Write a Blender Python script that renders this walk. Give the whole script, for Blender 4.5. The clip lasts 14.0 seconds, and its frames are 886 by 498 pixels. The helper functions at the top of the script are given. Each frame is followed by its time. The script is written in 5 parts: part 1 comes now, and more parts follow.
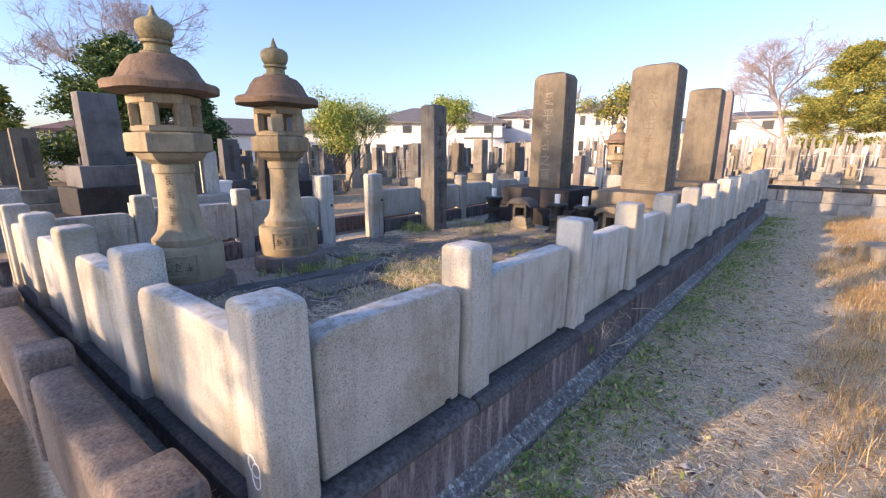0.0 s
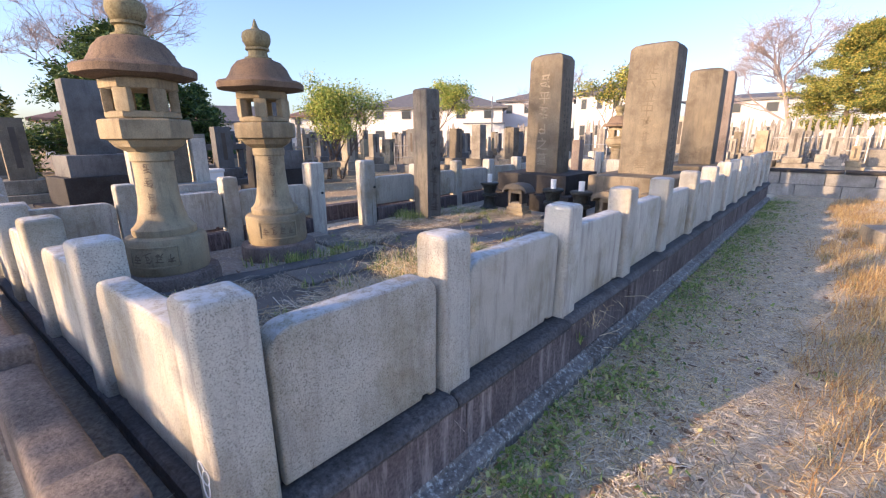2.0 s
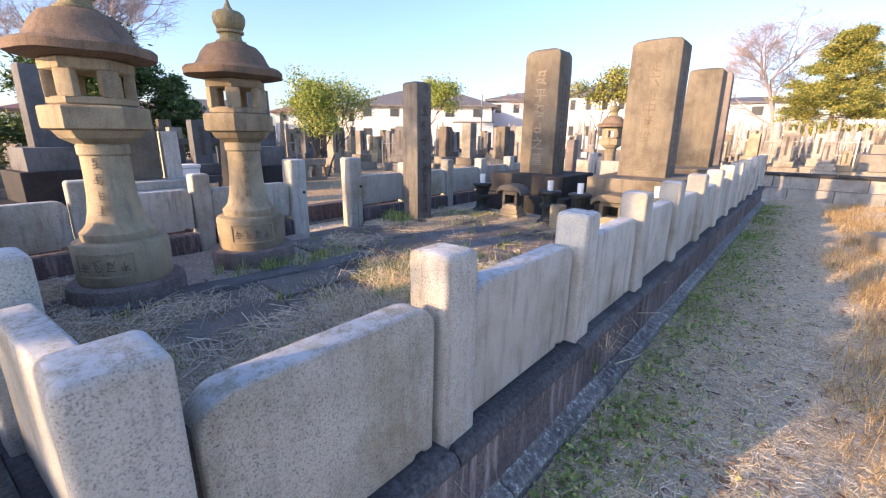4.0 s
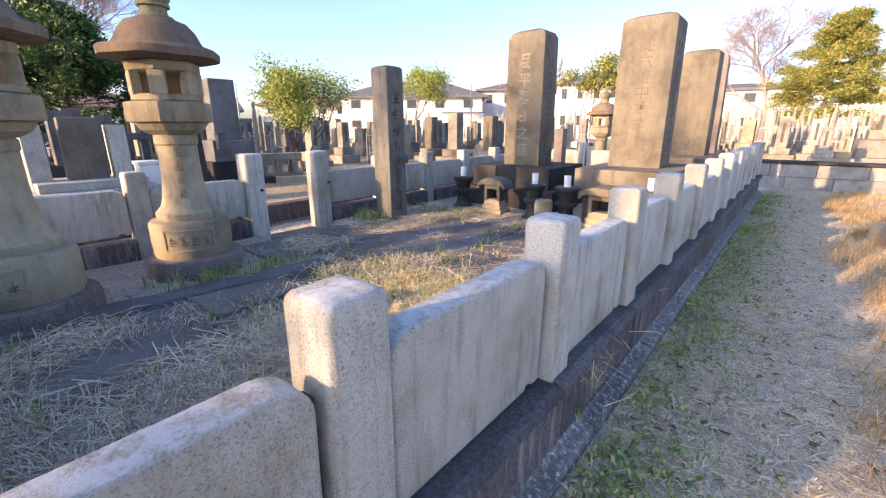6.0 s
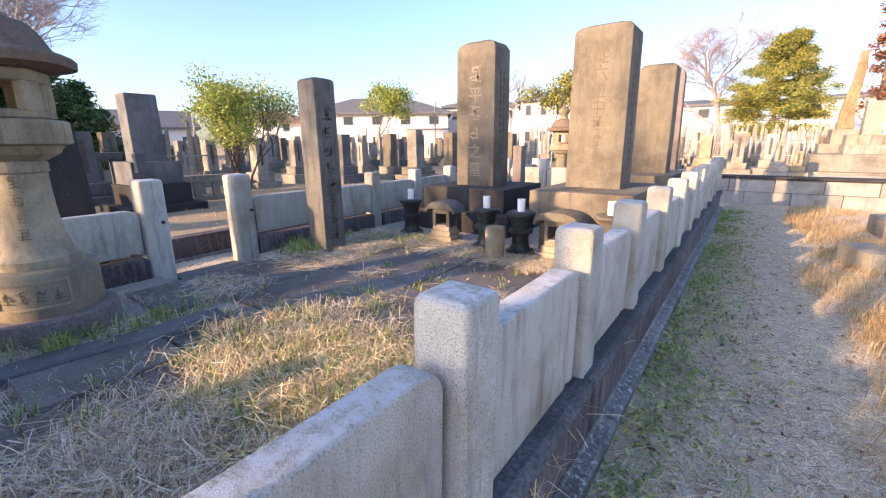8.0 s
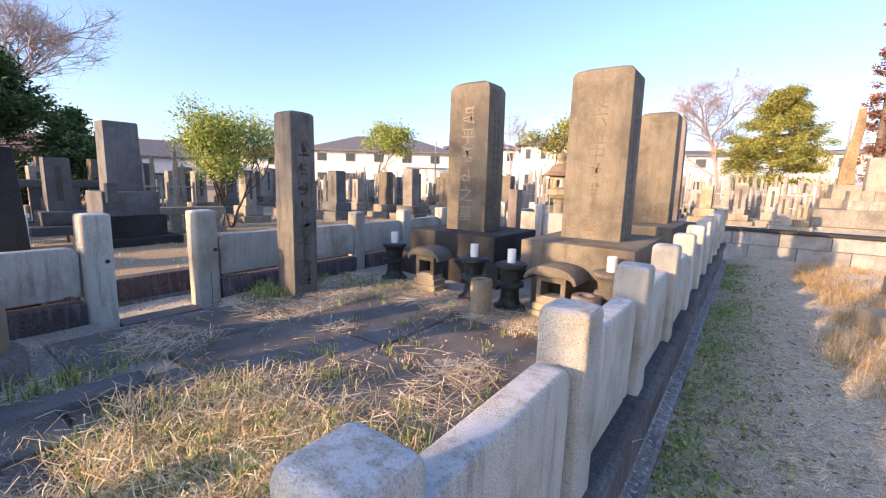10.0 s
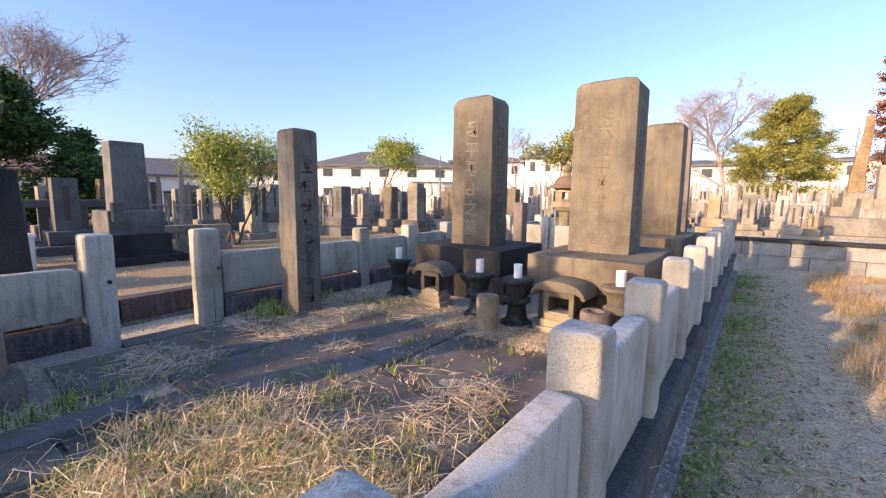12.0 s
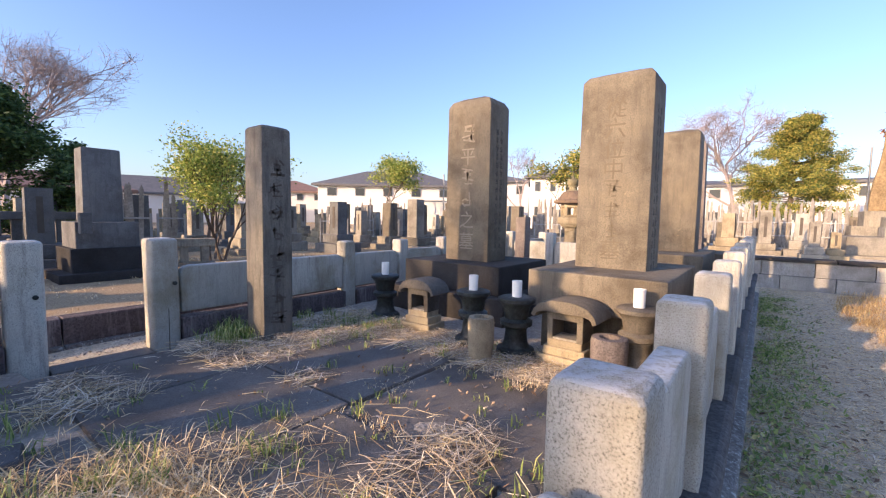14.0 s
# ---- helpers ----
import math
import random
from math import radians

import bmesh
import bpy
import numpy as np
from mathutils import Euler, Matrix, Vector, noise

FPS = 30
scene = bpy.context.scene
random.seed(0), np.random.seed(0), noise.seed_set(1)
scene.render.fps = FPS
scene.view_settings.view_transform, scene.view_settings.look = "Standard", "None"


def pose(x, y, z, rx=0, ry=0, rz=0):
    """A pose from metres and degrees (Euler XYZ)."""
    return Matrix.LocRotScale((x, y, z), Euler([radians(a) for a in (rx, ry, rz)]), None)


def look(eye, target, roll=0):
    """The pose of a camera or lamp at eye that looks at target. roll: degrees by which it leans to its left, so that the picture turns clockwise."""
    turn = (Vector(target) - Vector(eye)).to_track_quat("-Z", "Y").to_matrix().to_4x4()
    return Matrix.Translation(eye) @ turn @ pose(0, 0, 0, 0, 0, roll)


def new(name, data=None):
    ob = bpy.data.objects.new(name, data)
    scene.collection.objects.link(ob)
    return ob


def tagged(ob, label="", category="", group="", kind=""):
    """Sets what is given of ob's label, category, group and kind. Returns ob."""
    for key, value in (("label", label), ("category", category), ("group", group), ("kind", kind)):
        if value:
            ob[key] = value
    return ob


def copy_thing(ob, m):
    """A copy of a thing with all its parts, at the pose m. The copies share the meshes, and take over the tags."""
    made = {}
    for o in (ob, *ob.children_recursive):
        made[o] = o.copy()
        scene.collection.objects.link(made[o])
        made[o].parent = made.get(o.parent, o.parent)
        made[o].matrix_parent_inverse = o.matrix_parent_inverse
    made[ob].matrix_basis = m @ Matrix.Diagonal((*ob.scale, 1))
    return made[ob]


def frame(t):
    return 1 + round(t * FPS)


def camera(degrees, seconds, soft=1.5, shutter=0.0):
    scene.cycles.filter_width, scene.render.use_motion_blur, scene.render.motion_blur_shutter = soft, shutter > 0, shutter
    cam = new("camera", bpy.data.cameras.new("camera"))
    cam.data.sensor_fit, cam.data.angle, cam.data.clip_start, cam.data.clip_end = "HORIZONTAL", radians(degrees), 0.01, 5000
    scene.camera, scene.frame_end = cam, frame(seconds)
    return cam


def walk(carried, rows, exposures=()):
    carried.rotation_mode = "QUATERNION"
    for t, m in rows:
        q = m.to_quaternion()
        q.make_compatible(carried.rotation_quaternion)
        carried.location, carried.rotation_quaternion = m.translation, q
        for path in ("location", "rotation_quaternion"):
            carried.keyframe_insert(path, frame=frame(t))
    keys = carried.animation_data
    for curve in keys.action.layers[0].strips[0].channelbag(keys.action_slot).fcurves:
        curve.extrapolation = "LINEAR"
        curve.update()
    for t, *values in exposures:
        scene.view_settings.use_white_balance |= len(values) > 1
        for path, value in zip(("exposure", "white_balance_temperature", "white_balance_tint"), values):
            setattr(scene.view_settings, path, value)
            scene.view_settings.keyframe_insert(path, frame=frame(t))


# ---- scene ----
cam = camera(92.8, 14.0, soft=1.2)
PATH = [
    (0, (0.962, -0.385, 1.402), (0.152, 0.51, 1.119), 0.2),
    (0.5, (0.975, -0.364, 1.398), (0.154, 0.52, 1.11), -0.2),
    (1, (0.991, -0.325, 1.39), (0.166, 0.551, 1.093), -0.5),
    (1.5, (1.008, -0.281, 1.382), (0.187, 0.597, 1.075), -0.5),
    (2, (0.976, -0.249, 1.387), (0.169, 0.635, 1.067), -0.4),
    (2.5, (0.882, -0.198, 1.379), (0.092, 0.7, 1.054), 0.1),
    (3, (0.8, -0.172, 1.378), (0.02, 0.737, 1.054), 0.7),
    (5.5, (0.632, 0.321, 1.348), (-0.141, 1.231, 1.015), -0.1),
    (6, (0.589, 0.45, 1.346), (-0.174, 1.365, 1.0), -0.2),
    (6.5, (0.595, 0.654, 1.352), (-0.159, 1.575, 1.003), -0.3),
    (7, (0.571, 0.781, 1.35), (-0.173, 1.711, 1.005), -0.5),
    (7.5, (0.473, 0.913, 1.371), (-0.252, 1.862, 1.035), -1.1),
    (8, (0.458, 1.091, 1.371), (-0.247, 2.065, 1.067), -0.6),
    (8.5, (0.467, 1.289, 1.366), (-0.261, 2.248, 1.07), 0.6),
    (9, (0.421, 1.399, 1.385), (-0.285, 2.39, 1.144), 1.2),
    (11.5, (0.301, 1.579, 1.41), (-0.432, 2.564, 1.238), 1.0),
    (12, (0.306, 1.575, 1.415), (-0.427, 2.562, 1.257), 0.7),
    (12.5, (0.314, 1.567, 1.418), (-0.419, 2.557, 1.274), 0.5),
    (13, (0.217, 1.807, 1.379), (-0.526, 2.792, 1.252), 0.5),
    (13.5, (0.164, 1.947, 1.336), (-0.584, 2.93, 1.227), 0.7),
    (14, (0.124, 2.052, 1.301), (-0.626, 3.034, 1.203), 1.0),
]
EXPOSURES = [(0, 1.08, 5550, 24), (3, 1.16, 5570, 24), (5.5, 1.40, 5680, 24), (9.2, 1.30, 5650, 24), (11.3, 1.02, 5700, 24), (14, 0.95, 5550, 24)]
walk(cam, [(t, look(eye, target, roll)) for t, eye, target, roll in PATH], EXPOSURES)

# ---- world, sun ----
SUN_AZ, SUN_EL = 199.4, 15.5          # where the sun stands, clockwise from +y, and its height
world = bpy.data.worlds.new("world")
scene.world = world
world.use_nodes = True
wn = world.node_tree
sky = wn.nodes.new("ShaderNodeTexSky")
sky.sky_type, sky.sun_disc = "NISHITA", False
sky.sun_elevation, sky.sun_rotation = radians(SUN_EL), radians(SUN_AZ)
sky.air_density, sky.dust_density, sky.ozone_density = 1.0, 1.7, 1.6
wn.links.new(sky.outputs["Color"], wn.nodes["Background"].inputs["Color"])
wn.nodes["Background"].inputs["Strength"].default_value = 0.15
sun = new("sun", bpy.data.lights.new("sun", "SUN"))
sun.data.energy, sun.data.angle, sun.data.color = 4.5, radians(0.6), (1.0, 0.64, 0.28)
_sd = Vector((math.sin(radians(SUN_AZ)) * math.cos(radians(SUN_EL)), math.cos(radians(SUN_AZ)) * math.cos(radians(SUN_EL)), math.sin(radians(SUN_EL))))
sun.matrix_world = look(_sd * 40, (0, 0, 0))


# ---- materials ----
def ramp(nt, fac, stops):
    n = nt.nodes.new("ShaderNodeValToRGB")
    while len(n.color_ramp.elements) < len(stops):
        n.color_ramp.elements.new(0.5)
    for e, (p, c) in zip(n.color_ramp.elements, stops):
        e.position, e.color = p, (*c, 1)
    nt.links.new(fac, n.inputs[0])
    return n.outputs[0]


def noise_tex(nt, vec, scale, detail=4, rough=0.6, stretch=None):
    if stretch:
        m = nt.nodes.new("ShaderNodeMapping")
        m.inputs["Scale"].default_value = stretch
        nt.links.new(vec, m.inputs[0])
        vec = m.outputs[0]
    n = nt.nodes.new("ShaderNodeTexNoise")
    n.inputs["Scale"].default_value, n.inputs["Detail"].default_value, n.inputs["Roughness"].default_value = scale, detail, rough
    nt.links.new(vec, n.inputs["Vector"])
    return n.outputs["Fac"]


def mix(nt, fac, a, b, mode="MIX"):
    n = nt.nodes.new("ShaderNodeMix")
    n.data_type, n.blend_type = "RGBA", mode
    for val, sock in ((fac, n.inputs[0]), (a, n.inputs[6]), (b, n.inputs[7])):
        if isinstance(val, tuple):
            sock.default_value = (*val, 1)
        elif isinstance(val, (int, float)):
            sock.default_value = val
        else:
            nt.links.new(val, sock)
    return n.outputs[2]


def base_material(name, rough=0.85):
    m = bpy.data.materials.new(name)
    m.use_nodes = True
    nt = m.node_tree
    bsdf = nt.nodes["Principled BSDF"]
    bsdf.inputs["Roughness"].default_value = rough
    bsdf.inputs["Specular IOR Level"].default_value = 0.3
    tc = nt.nodes.new("ShaderNodeTexCoord")
    oi = nt.nodes.new("ShaderNodeObjectInfo")
    mul = nt.nodes.new("ShaderNodeVectorMath")
    mul.operation = "MULTIPLY_ADD"
    cmb = nt.nodes.new("ShaderNodeCombineXYZ")
    for k in range(3):
        nt.links.new(oi.outputs["Random"], cmb.inputs[k])
    nt.links.new(cmb.outputs[0], mul.inputs[0])
    mul.inputs[1].default_value = (37.0, 53.0, 11.0)
    nt.links.new(tc.outputs["Object"], mul.inputs[2])
    return m, nt, bsdf, mul.outputs[0], oi.outputs["Random"]


def bump(nt, bsdf, height, strength, dist):
    b = nt.nodes.new("ShaderNodeBump")
    b.inputs["Strength"].default_value, b.inputs["Distance"].default_value = strength, dist
    nt.links.new(height, b.inputs["Height"])
    nt.links.new(b.outputs[0], bsdf.inputs["Normal"])


def stone(name, light, mid, dark, speck=90.0, stain=(0.05, 0.045, 0.04), stain_amt=0.6, lichen=None, lichen_at=0.62, rough=0.85, lichen_scale=9.0, relief=0.5, vary=0.25, skylit_crust=None):
    """Weathered stone: mineral speckle, cloudy tone, vertical run-off stains and patches of lichen."""
    m, nt, bsdf, vec, rnd = base_material(name, rough)
    fine = noise_tex(nt, vec, speck, 3, 0.7)
    cloud = noise_tex(nt, vec, 4.0, 5, 0.65)
    streak = noise_tex(nt, vec, 5.0, 5, 0.7, (4.0, 4.0, 0.5))
    col = ramp(nt, fine, [(0.3, dark), (0.47, mid), (0.66, light)])
    col = mix(nt, ramp(nt, cloud, [(0.35, (0, 0, 0)), (0.7, (0.55, 0.55, 0.55))]), col, tuple(c * (0.84 if skylit_crust else 0.62) for c in mid))
    blotch = noise_tex(nt, vec, 1.7, 6, 0.68)
    col = mix(nt, 1.0, col, ramp(nt, blotch, [(0.36, (0.70, 0.665, 0.57) if skylit_crust else (0.62, 0.60, 0.58)), (0.52, (1.0, 1.0, 1.0)), (0.68, (1.08, 1.08, 1.06) if skylit_crust else (1.16, 1.14, 1.08))]), "MULTIPLY")
    run = mix(nt, 1.0, ramp(nt, streak, [(0.49, (0, 0, 0)), (0.70, (stain_amt,) * 3)]), ramp(nt, rnd, [(0.0, (0.35,) * 3), (1.0, (1.0,) * 3)]), "MULTIPLY")
    col = mix(nt, run, col, stain)
    if lichen:
        lic = noise_tex(nt, vec, lichen_scale, 8, 0.75)
        col = mix(nt, ramp(nt, lic, [(lichen_at, (0, 0, 0)), (lichen_at + 0.08, (0.85,) * 3)]), col, lichen)
    if skylit_crust:                                      # pale crusted lichen and painted sky light on weathered tops, broken by bare stone
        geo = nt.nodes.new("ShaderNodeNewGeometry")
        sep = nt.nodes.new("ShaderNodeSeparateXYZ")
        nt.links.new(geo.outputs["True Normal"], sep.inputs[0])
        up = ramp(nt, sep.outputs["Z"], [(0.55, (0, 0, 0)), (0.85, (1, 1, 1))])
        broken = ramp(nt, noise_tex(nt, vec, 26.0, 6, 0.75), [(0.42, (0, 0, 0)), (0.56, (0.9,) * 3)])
        col = mix(nt, mix(nt, 1.0, up, broken, "MULTIPLY"), col, skylit_crust)
    tone = ramp(nt, rnd, [(0.0, (1 - vary,) * 3), (1.0, (1.0, 1.0, 1.0))])
    col = mix(nt, 1.0, col, tone, "MULTIPLY")
    nt.links.new(col, bsdf.inputs["Base Color"])
    pit = noise_tex(nt, vec, speck * 0.6, 6, 0.75)
    bump(nt, bsdf, pit, relief, 0.006)
    return m


def island_material(name, stops, rough=0.8, transl=0.0):
    """Blades, leaves and litter: each piece takes its own colour of the range."""
    m, nt, bsdf, vec, rnd = base_material(name, rough)
    g = nt.nodes.new("ShaderNodeNewGeometry")
    col = ramp(nt, g.outputs["Random Per Island"], stops)
    nt.links.new(col, bsdf.inputs["Base Color"])
    if transl:
        tr = nt.nodes.new("ShaderNodeBsdfTranslucent")
        nt.links.new(col, tr.inputs["Color"])
        ms = nt.nodes.new("ShaderNodeMixShader")
        ms.inputs[0].default_value = transl
        nt.links.new(bsdf.outputs[0], ms.inputs[1])
        nt.links.new(tr.outputs[0], ms.inputs[2])
        nt.links.new(ms.outputs[0], nt.nodes["Material Output"].inputs["Surface"])
    return m


def plain(name, color, rough=0.6, metal=0.0, vary=0.12, scale=8.0):
    m, nt, bsdf, vec, rnd = base_material(name, rough)
    bsdf.inputs["Metallic"].default_value = metal
    n = noise_tex(nt, vec, scale, 5, 0.65)
    nt.links.new(ramp(nt, n, [(0.3, tuple(c * (1 - 2 * vary) for c in color)), (0.7, color)]), bsdf.inputs["Base Color"])
    bump(nt, bsdf, n, 0.15, 0.004)
    return m


GRANITE = stone("pale_granite", (0.69, 0.68, 0.615), (0.565, 0.555, 0.495), (0.14, 0.135, 0.12), 200, (0.16, 0.115, 0.108), 0.62, (0.34, 0.32, 0.25), 0.64, lichen_scale=17.0, relief=1.0, vary=0.2, skylit_crust=(0.66, 0.68, 0.70))
CURB = stone("dark_curb_stone", (0.20, 0.165, 0.17), (0.13, 0.108, 0.113), (0.065, 0.054, 0.058), 60, (0.50, 0.44, 0.42), 0.7)
COPING = stone("dark_coping_stone", (0.17, 0.17, 0.18), (0.105, 0.105, 0.112), (0.05, 0.05, 0.055), 60, (0.04, 0.04, 0.04), 0.4)
KERB = stone("lichened_kerb", (0.34, 0.32, 0.30), (0.23, 0.215, 0.205), (0.12, 0.11, 0.105), 60, (0.09, 0.08, 0.08), 0.4, (0.58, 0.60, 0.58), 0.53, lichen_scale=38.0, relief=0.9)
BROWN = stone("brown_fence_stone", (0.33, 0.285, 0.255), (0.22, 0.188, 0.172), (0.10, 0.085, 0.08), 80, (0.07, 0.055, 0.05), 0.6, (0.38, 0.355, 0.34), 0.64, lichen_scale=7.0, relief=0.8)
OCHRE = stone("ochre_natural_stone", (0.36, 0.27, 0.15), (0.27, 0.20, 0.11), (0.16, 0.115, 0.065), 30, (0.12, 0.09, 0.06), 0.6)
TAN = stone("tan_lantern_stone", (0.50, 0.43, 0.295), (0.41, 0.35, 0.235), (0.28, 0.235, 0.16), 150, (0.12, 0.10, 0.085), 0.6, (0.36, 0.33, 0.20), 0.66)
ROOFSTONE = stone("rust_brown_roof_stone", (0.27, 0.20, 0.145), (0.19, 0.14, 0.10), (0.10, 0.075, 0.06), 120, (0.06, 0.05, 0.05), 0.7)
MOSSY = stone("olive_finial_stone", (0.36, 0.33, 0.20), (0.27, 0.24, 0.14), (0.14, 0.12, 0.08), 60, (0.09, 0.08, 0.06), 0.5)
GREYBROWN = stone("grey_brown_monument", (0.27, 0.24, 0.185), (0.205, 0.18, 0.138), (0.125, 0.11, 0.085), 120, (0.075, 0.068, 0.055), 0.6, (0.37, 0.32, 0.21), 0.64, lichen_scale=5.0)
PILLAR = stone("dark_grey_pillar_stone", (0.22, 0.21, 0.185), (0.17, 0.163, 0.145), (0.11, 0.105, 0.095), 140, (0.045, 0.04, 0.04), 0.7, (0.06, 0.055, 0.05), 0.66, lichen_scale=6.0)
DARKSTONE = stone("dark_pedestal_stone", (0.075, 0.073, 0.072), (0.048, 0.047, 0.048), (0.025, 0.024, 0.026), 110, (0.03, 0.03, 0.03), 0.5, (0.16, 0.15, 0.13), 0.67)
BLACKVASE = stone("blackened_bronze_stone", (0.07, 0.085, 0.08), (0.035, 0.04, 0.04), (0.015, 0.017, 0.018), 40, (0.10, 0.13, 0.12), 0.5, None, 0.6, 0.5)
SLAB = stone("dark_paving_slab", (0.25, 0.238, 0.222), (0.17, 0.161, 0.15), (0.095, 0.09, 0.084), 110, (0.09, 0.085, 0.08), 0.5, (0.33, 0.31, 0.27), 0.66, rough=0.55, relief=0.35)
BLUEGREY = stone("blue_grey_stone", (0.22, 0.228, 0.236), (0.165, 0.17, 0.175), (0.11, 0.112, 0.118), 120, (0.06, 0.06, 0.06), 0.5)
PALE = stone("pale_grave_stone", (0.46, 0.44, 0.385), (0.35, 0.33, 0.285), (0.21, 0.20, 0.17), 70, (0.14, 0.125, 0.105), 0.7)
WHITESTONE = stone("white_grave_stone", (0.64, 0.63, 0.58), (0.52, 0.51, 0.46), (0.34, 0.33, 0.30), 70, (0.24, 0.225, 0.19), 0.6)
CONCRETE = stone("concrete_block", (0.40, 0.37, 0.30), (0.32, 0.295, 0.24), (0.20, 0.185, 0.155), 60, (0.12, 0.11, 0.09), 0.7)
SOTOBA = stone("weathered_grey_wood", (0.46, 0.435, 0.40), (0.35, 0.33, 0.30), (0.21, 0.195, 0.18), 30, (0.15, 0.135, 0.12), 0.5)
SOOTY = stone("sooty_grey_stone", (0.19, 0.18, 0.16), (0.14, 0.13, 0.115), (0.07, 0.065, 0.06), 90, (0.05, 0.045, 0.04), 0.6)
INK = plain("carved_groove", (0.11, 0.098, 0.085), 0.95)
TANINK = plain("tan_carved_groove", (0.21, 0.17, 0.125), 0.95)
PALEINK = plain("pale_carved_groove", (0.285, 0.255, 0.205), 0.95)
# brown that paints the shade lying in the carved strokes
SHADEINK = plain("brown_carved_shade", (0.165, 0.14, 0.10), 0.95)
WHITEPLASTIC = plain("white_cup", (0.82, 0.82, 0.80), 0.35, 0, 0.03)
BARK = stone("grey_bark", (0.24, 0.20, 0.17), (0.16, 0.13, 0.11), (0.08, 0.065, 0.055), 25, (0.06, 0.05, 0.045), 0.5)
TWIG = plain("red_grey_twig", (0.36, 0.31, 0.305), 0.9)
LEAF_YELLOW = island_material("yellow_green_leaf", [(0.0, (0.12, 0.20, 0.05)), (0.4, (0.26, 0.34, 0.07)), (0.75, (0.37, 0.42, 0.09)), (1.0, (0.56, 0.50, 0.14))], 0.55, 0.3)
LEAF_DARK = island_material("dark_evergreen_leaf", [(0.0, (0.03, 0.06, 0.025)), (0.6, (0.07, 0.13, 0.04)), (1.0, (0.17, 0.23, 0.06))], 0.55, 0.2)
LEAF_PINE = island_material("pine_leaf", [(0.0, (0.05, 0.09, 0.03)), (0.35, (0.15, 0.20, 0.045)), (0.7, (0.38, 0.36, 0.07)), (1.0, (0.58, 0.46, 0.11))], 0.6, 0.25)
LEAF_RUST = island_material("rust_brown_leaf", [(0.0, (0.12, 0.05, 0.03)), (0.6, (0.25, 0.11, 0.06)), (1.0, (0.36, 0.20, 0.11))], 0.8, 0.2)
DEADSTRAW = island_material("grey_dead_straw", [(0.0, (0.22, 0.18, 0.13)), (0.35, (0.48, 0.41, 0.31)), (0.7, (0.70, 0.62, 0.50)), (1.0, (0.84, 0.79, 0.68))], 0.85, 0.15)
STRAW = island_material("dry_straw", [(0.0, (0.36, 0.26, 0.15)), (0.25, (0.70, 0.54, 0.29)), (0.6, (0.90, 0.75, 0.45)), (1.0, (0.93, 0.87, 0.68))], 0.8, 0.3)
ORANGE = island_material("orange_dry_grass", [(0.0, (0.26, 0.15, 0.07)), (0.5, (0.56, 0.39, 0.17)), (1.0, (0.78, 0.62, 0.32))], 0.85, 0.25)
GRASS = island_material("green_weed", [(0.0, (0.10, 0.17, 0.05)), (0.45, (0.24, 0.33, 0.09)), (0.8, (0.44, 0.50, 0.17)), (1.0, (0.58, 0.56, 0.28))], 0.55, 0.25)
DEADLEAF = island_material("dead_leaf", [(0.0, (0.10, 0.06, 0.035)), (0.5, (0.28, 0.19, 0.12)), (0.75, (0.46, 0.34, 0.22)), (1.0, (0.60, 0.54, 0.45))], 0.8)
WALLWHITE = plain("white_render", (0.78, 0.77, 0.74), 0.8, 0, 0.04, 2.0)
WALLBLUE = plain("pale_grey_siding", (0.60, 0.62, 0.66), 0.8, 0, 0.04, 2.0)
ROOFTILE = plain("grey_roof_tile", (0.16, 0.165, 0.18), 0.75, 0, 0.15, 3.0)
ROOFBROWN = plain("brown_roof_tile", (0.26, 0.17, 0.14), 0.75, 0, 0.15, 3.0)
GLASS = plain("dark_window_glass", (0.06, 0.07, 0.08), 0.15, 0, 0.05)
METAL = plain("grey_metal", (0.35, 0.36, 0.37), 0.45, 0.6)


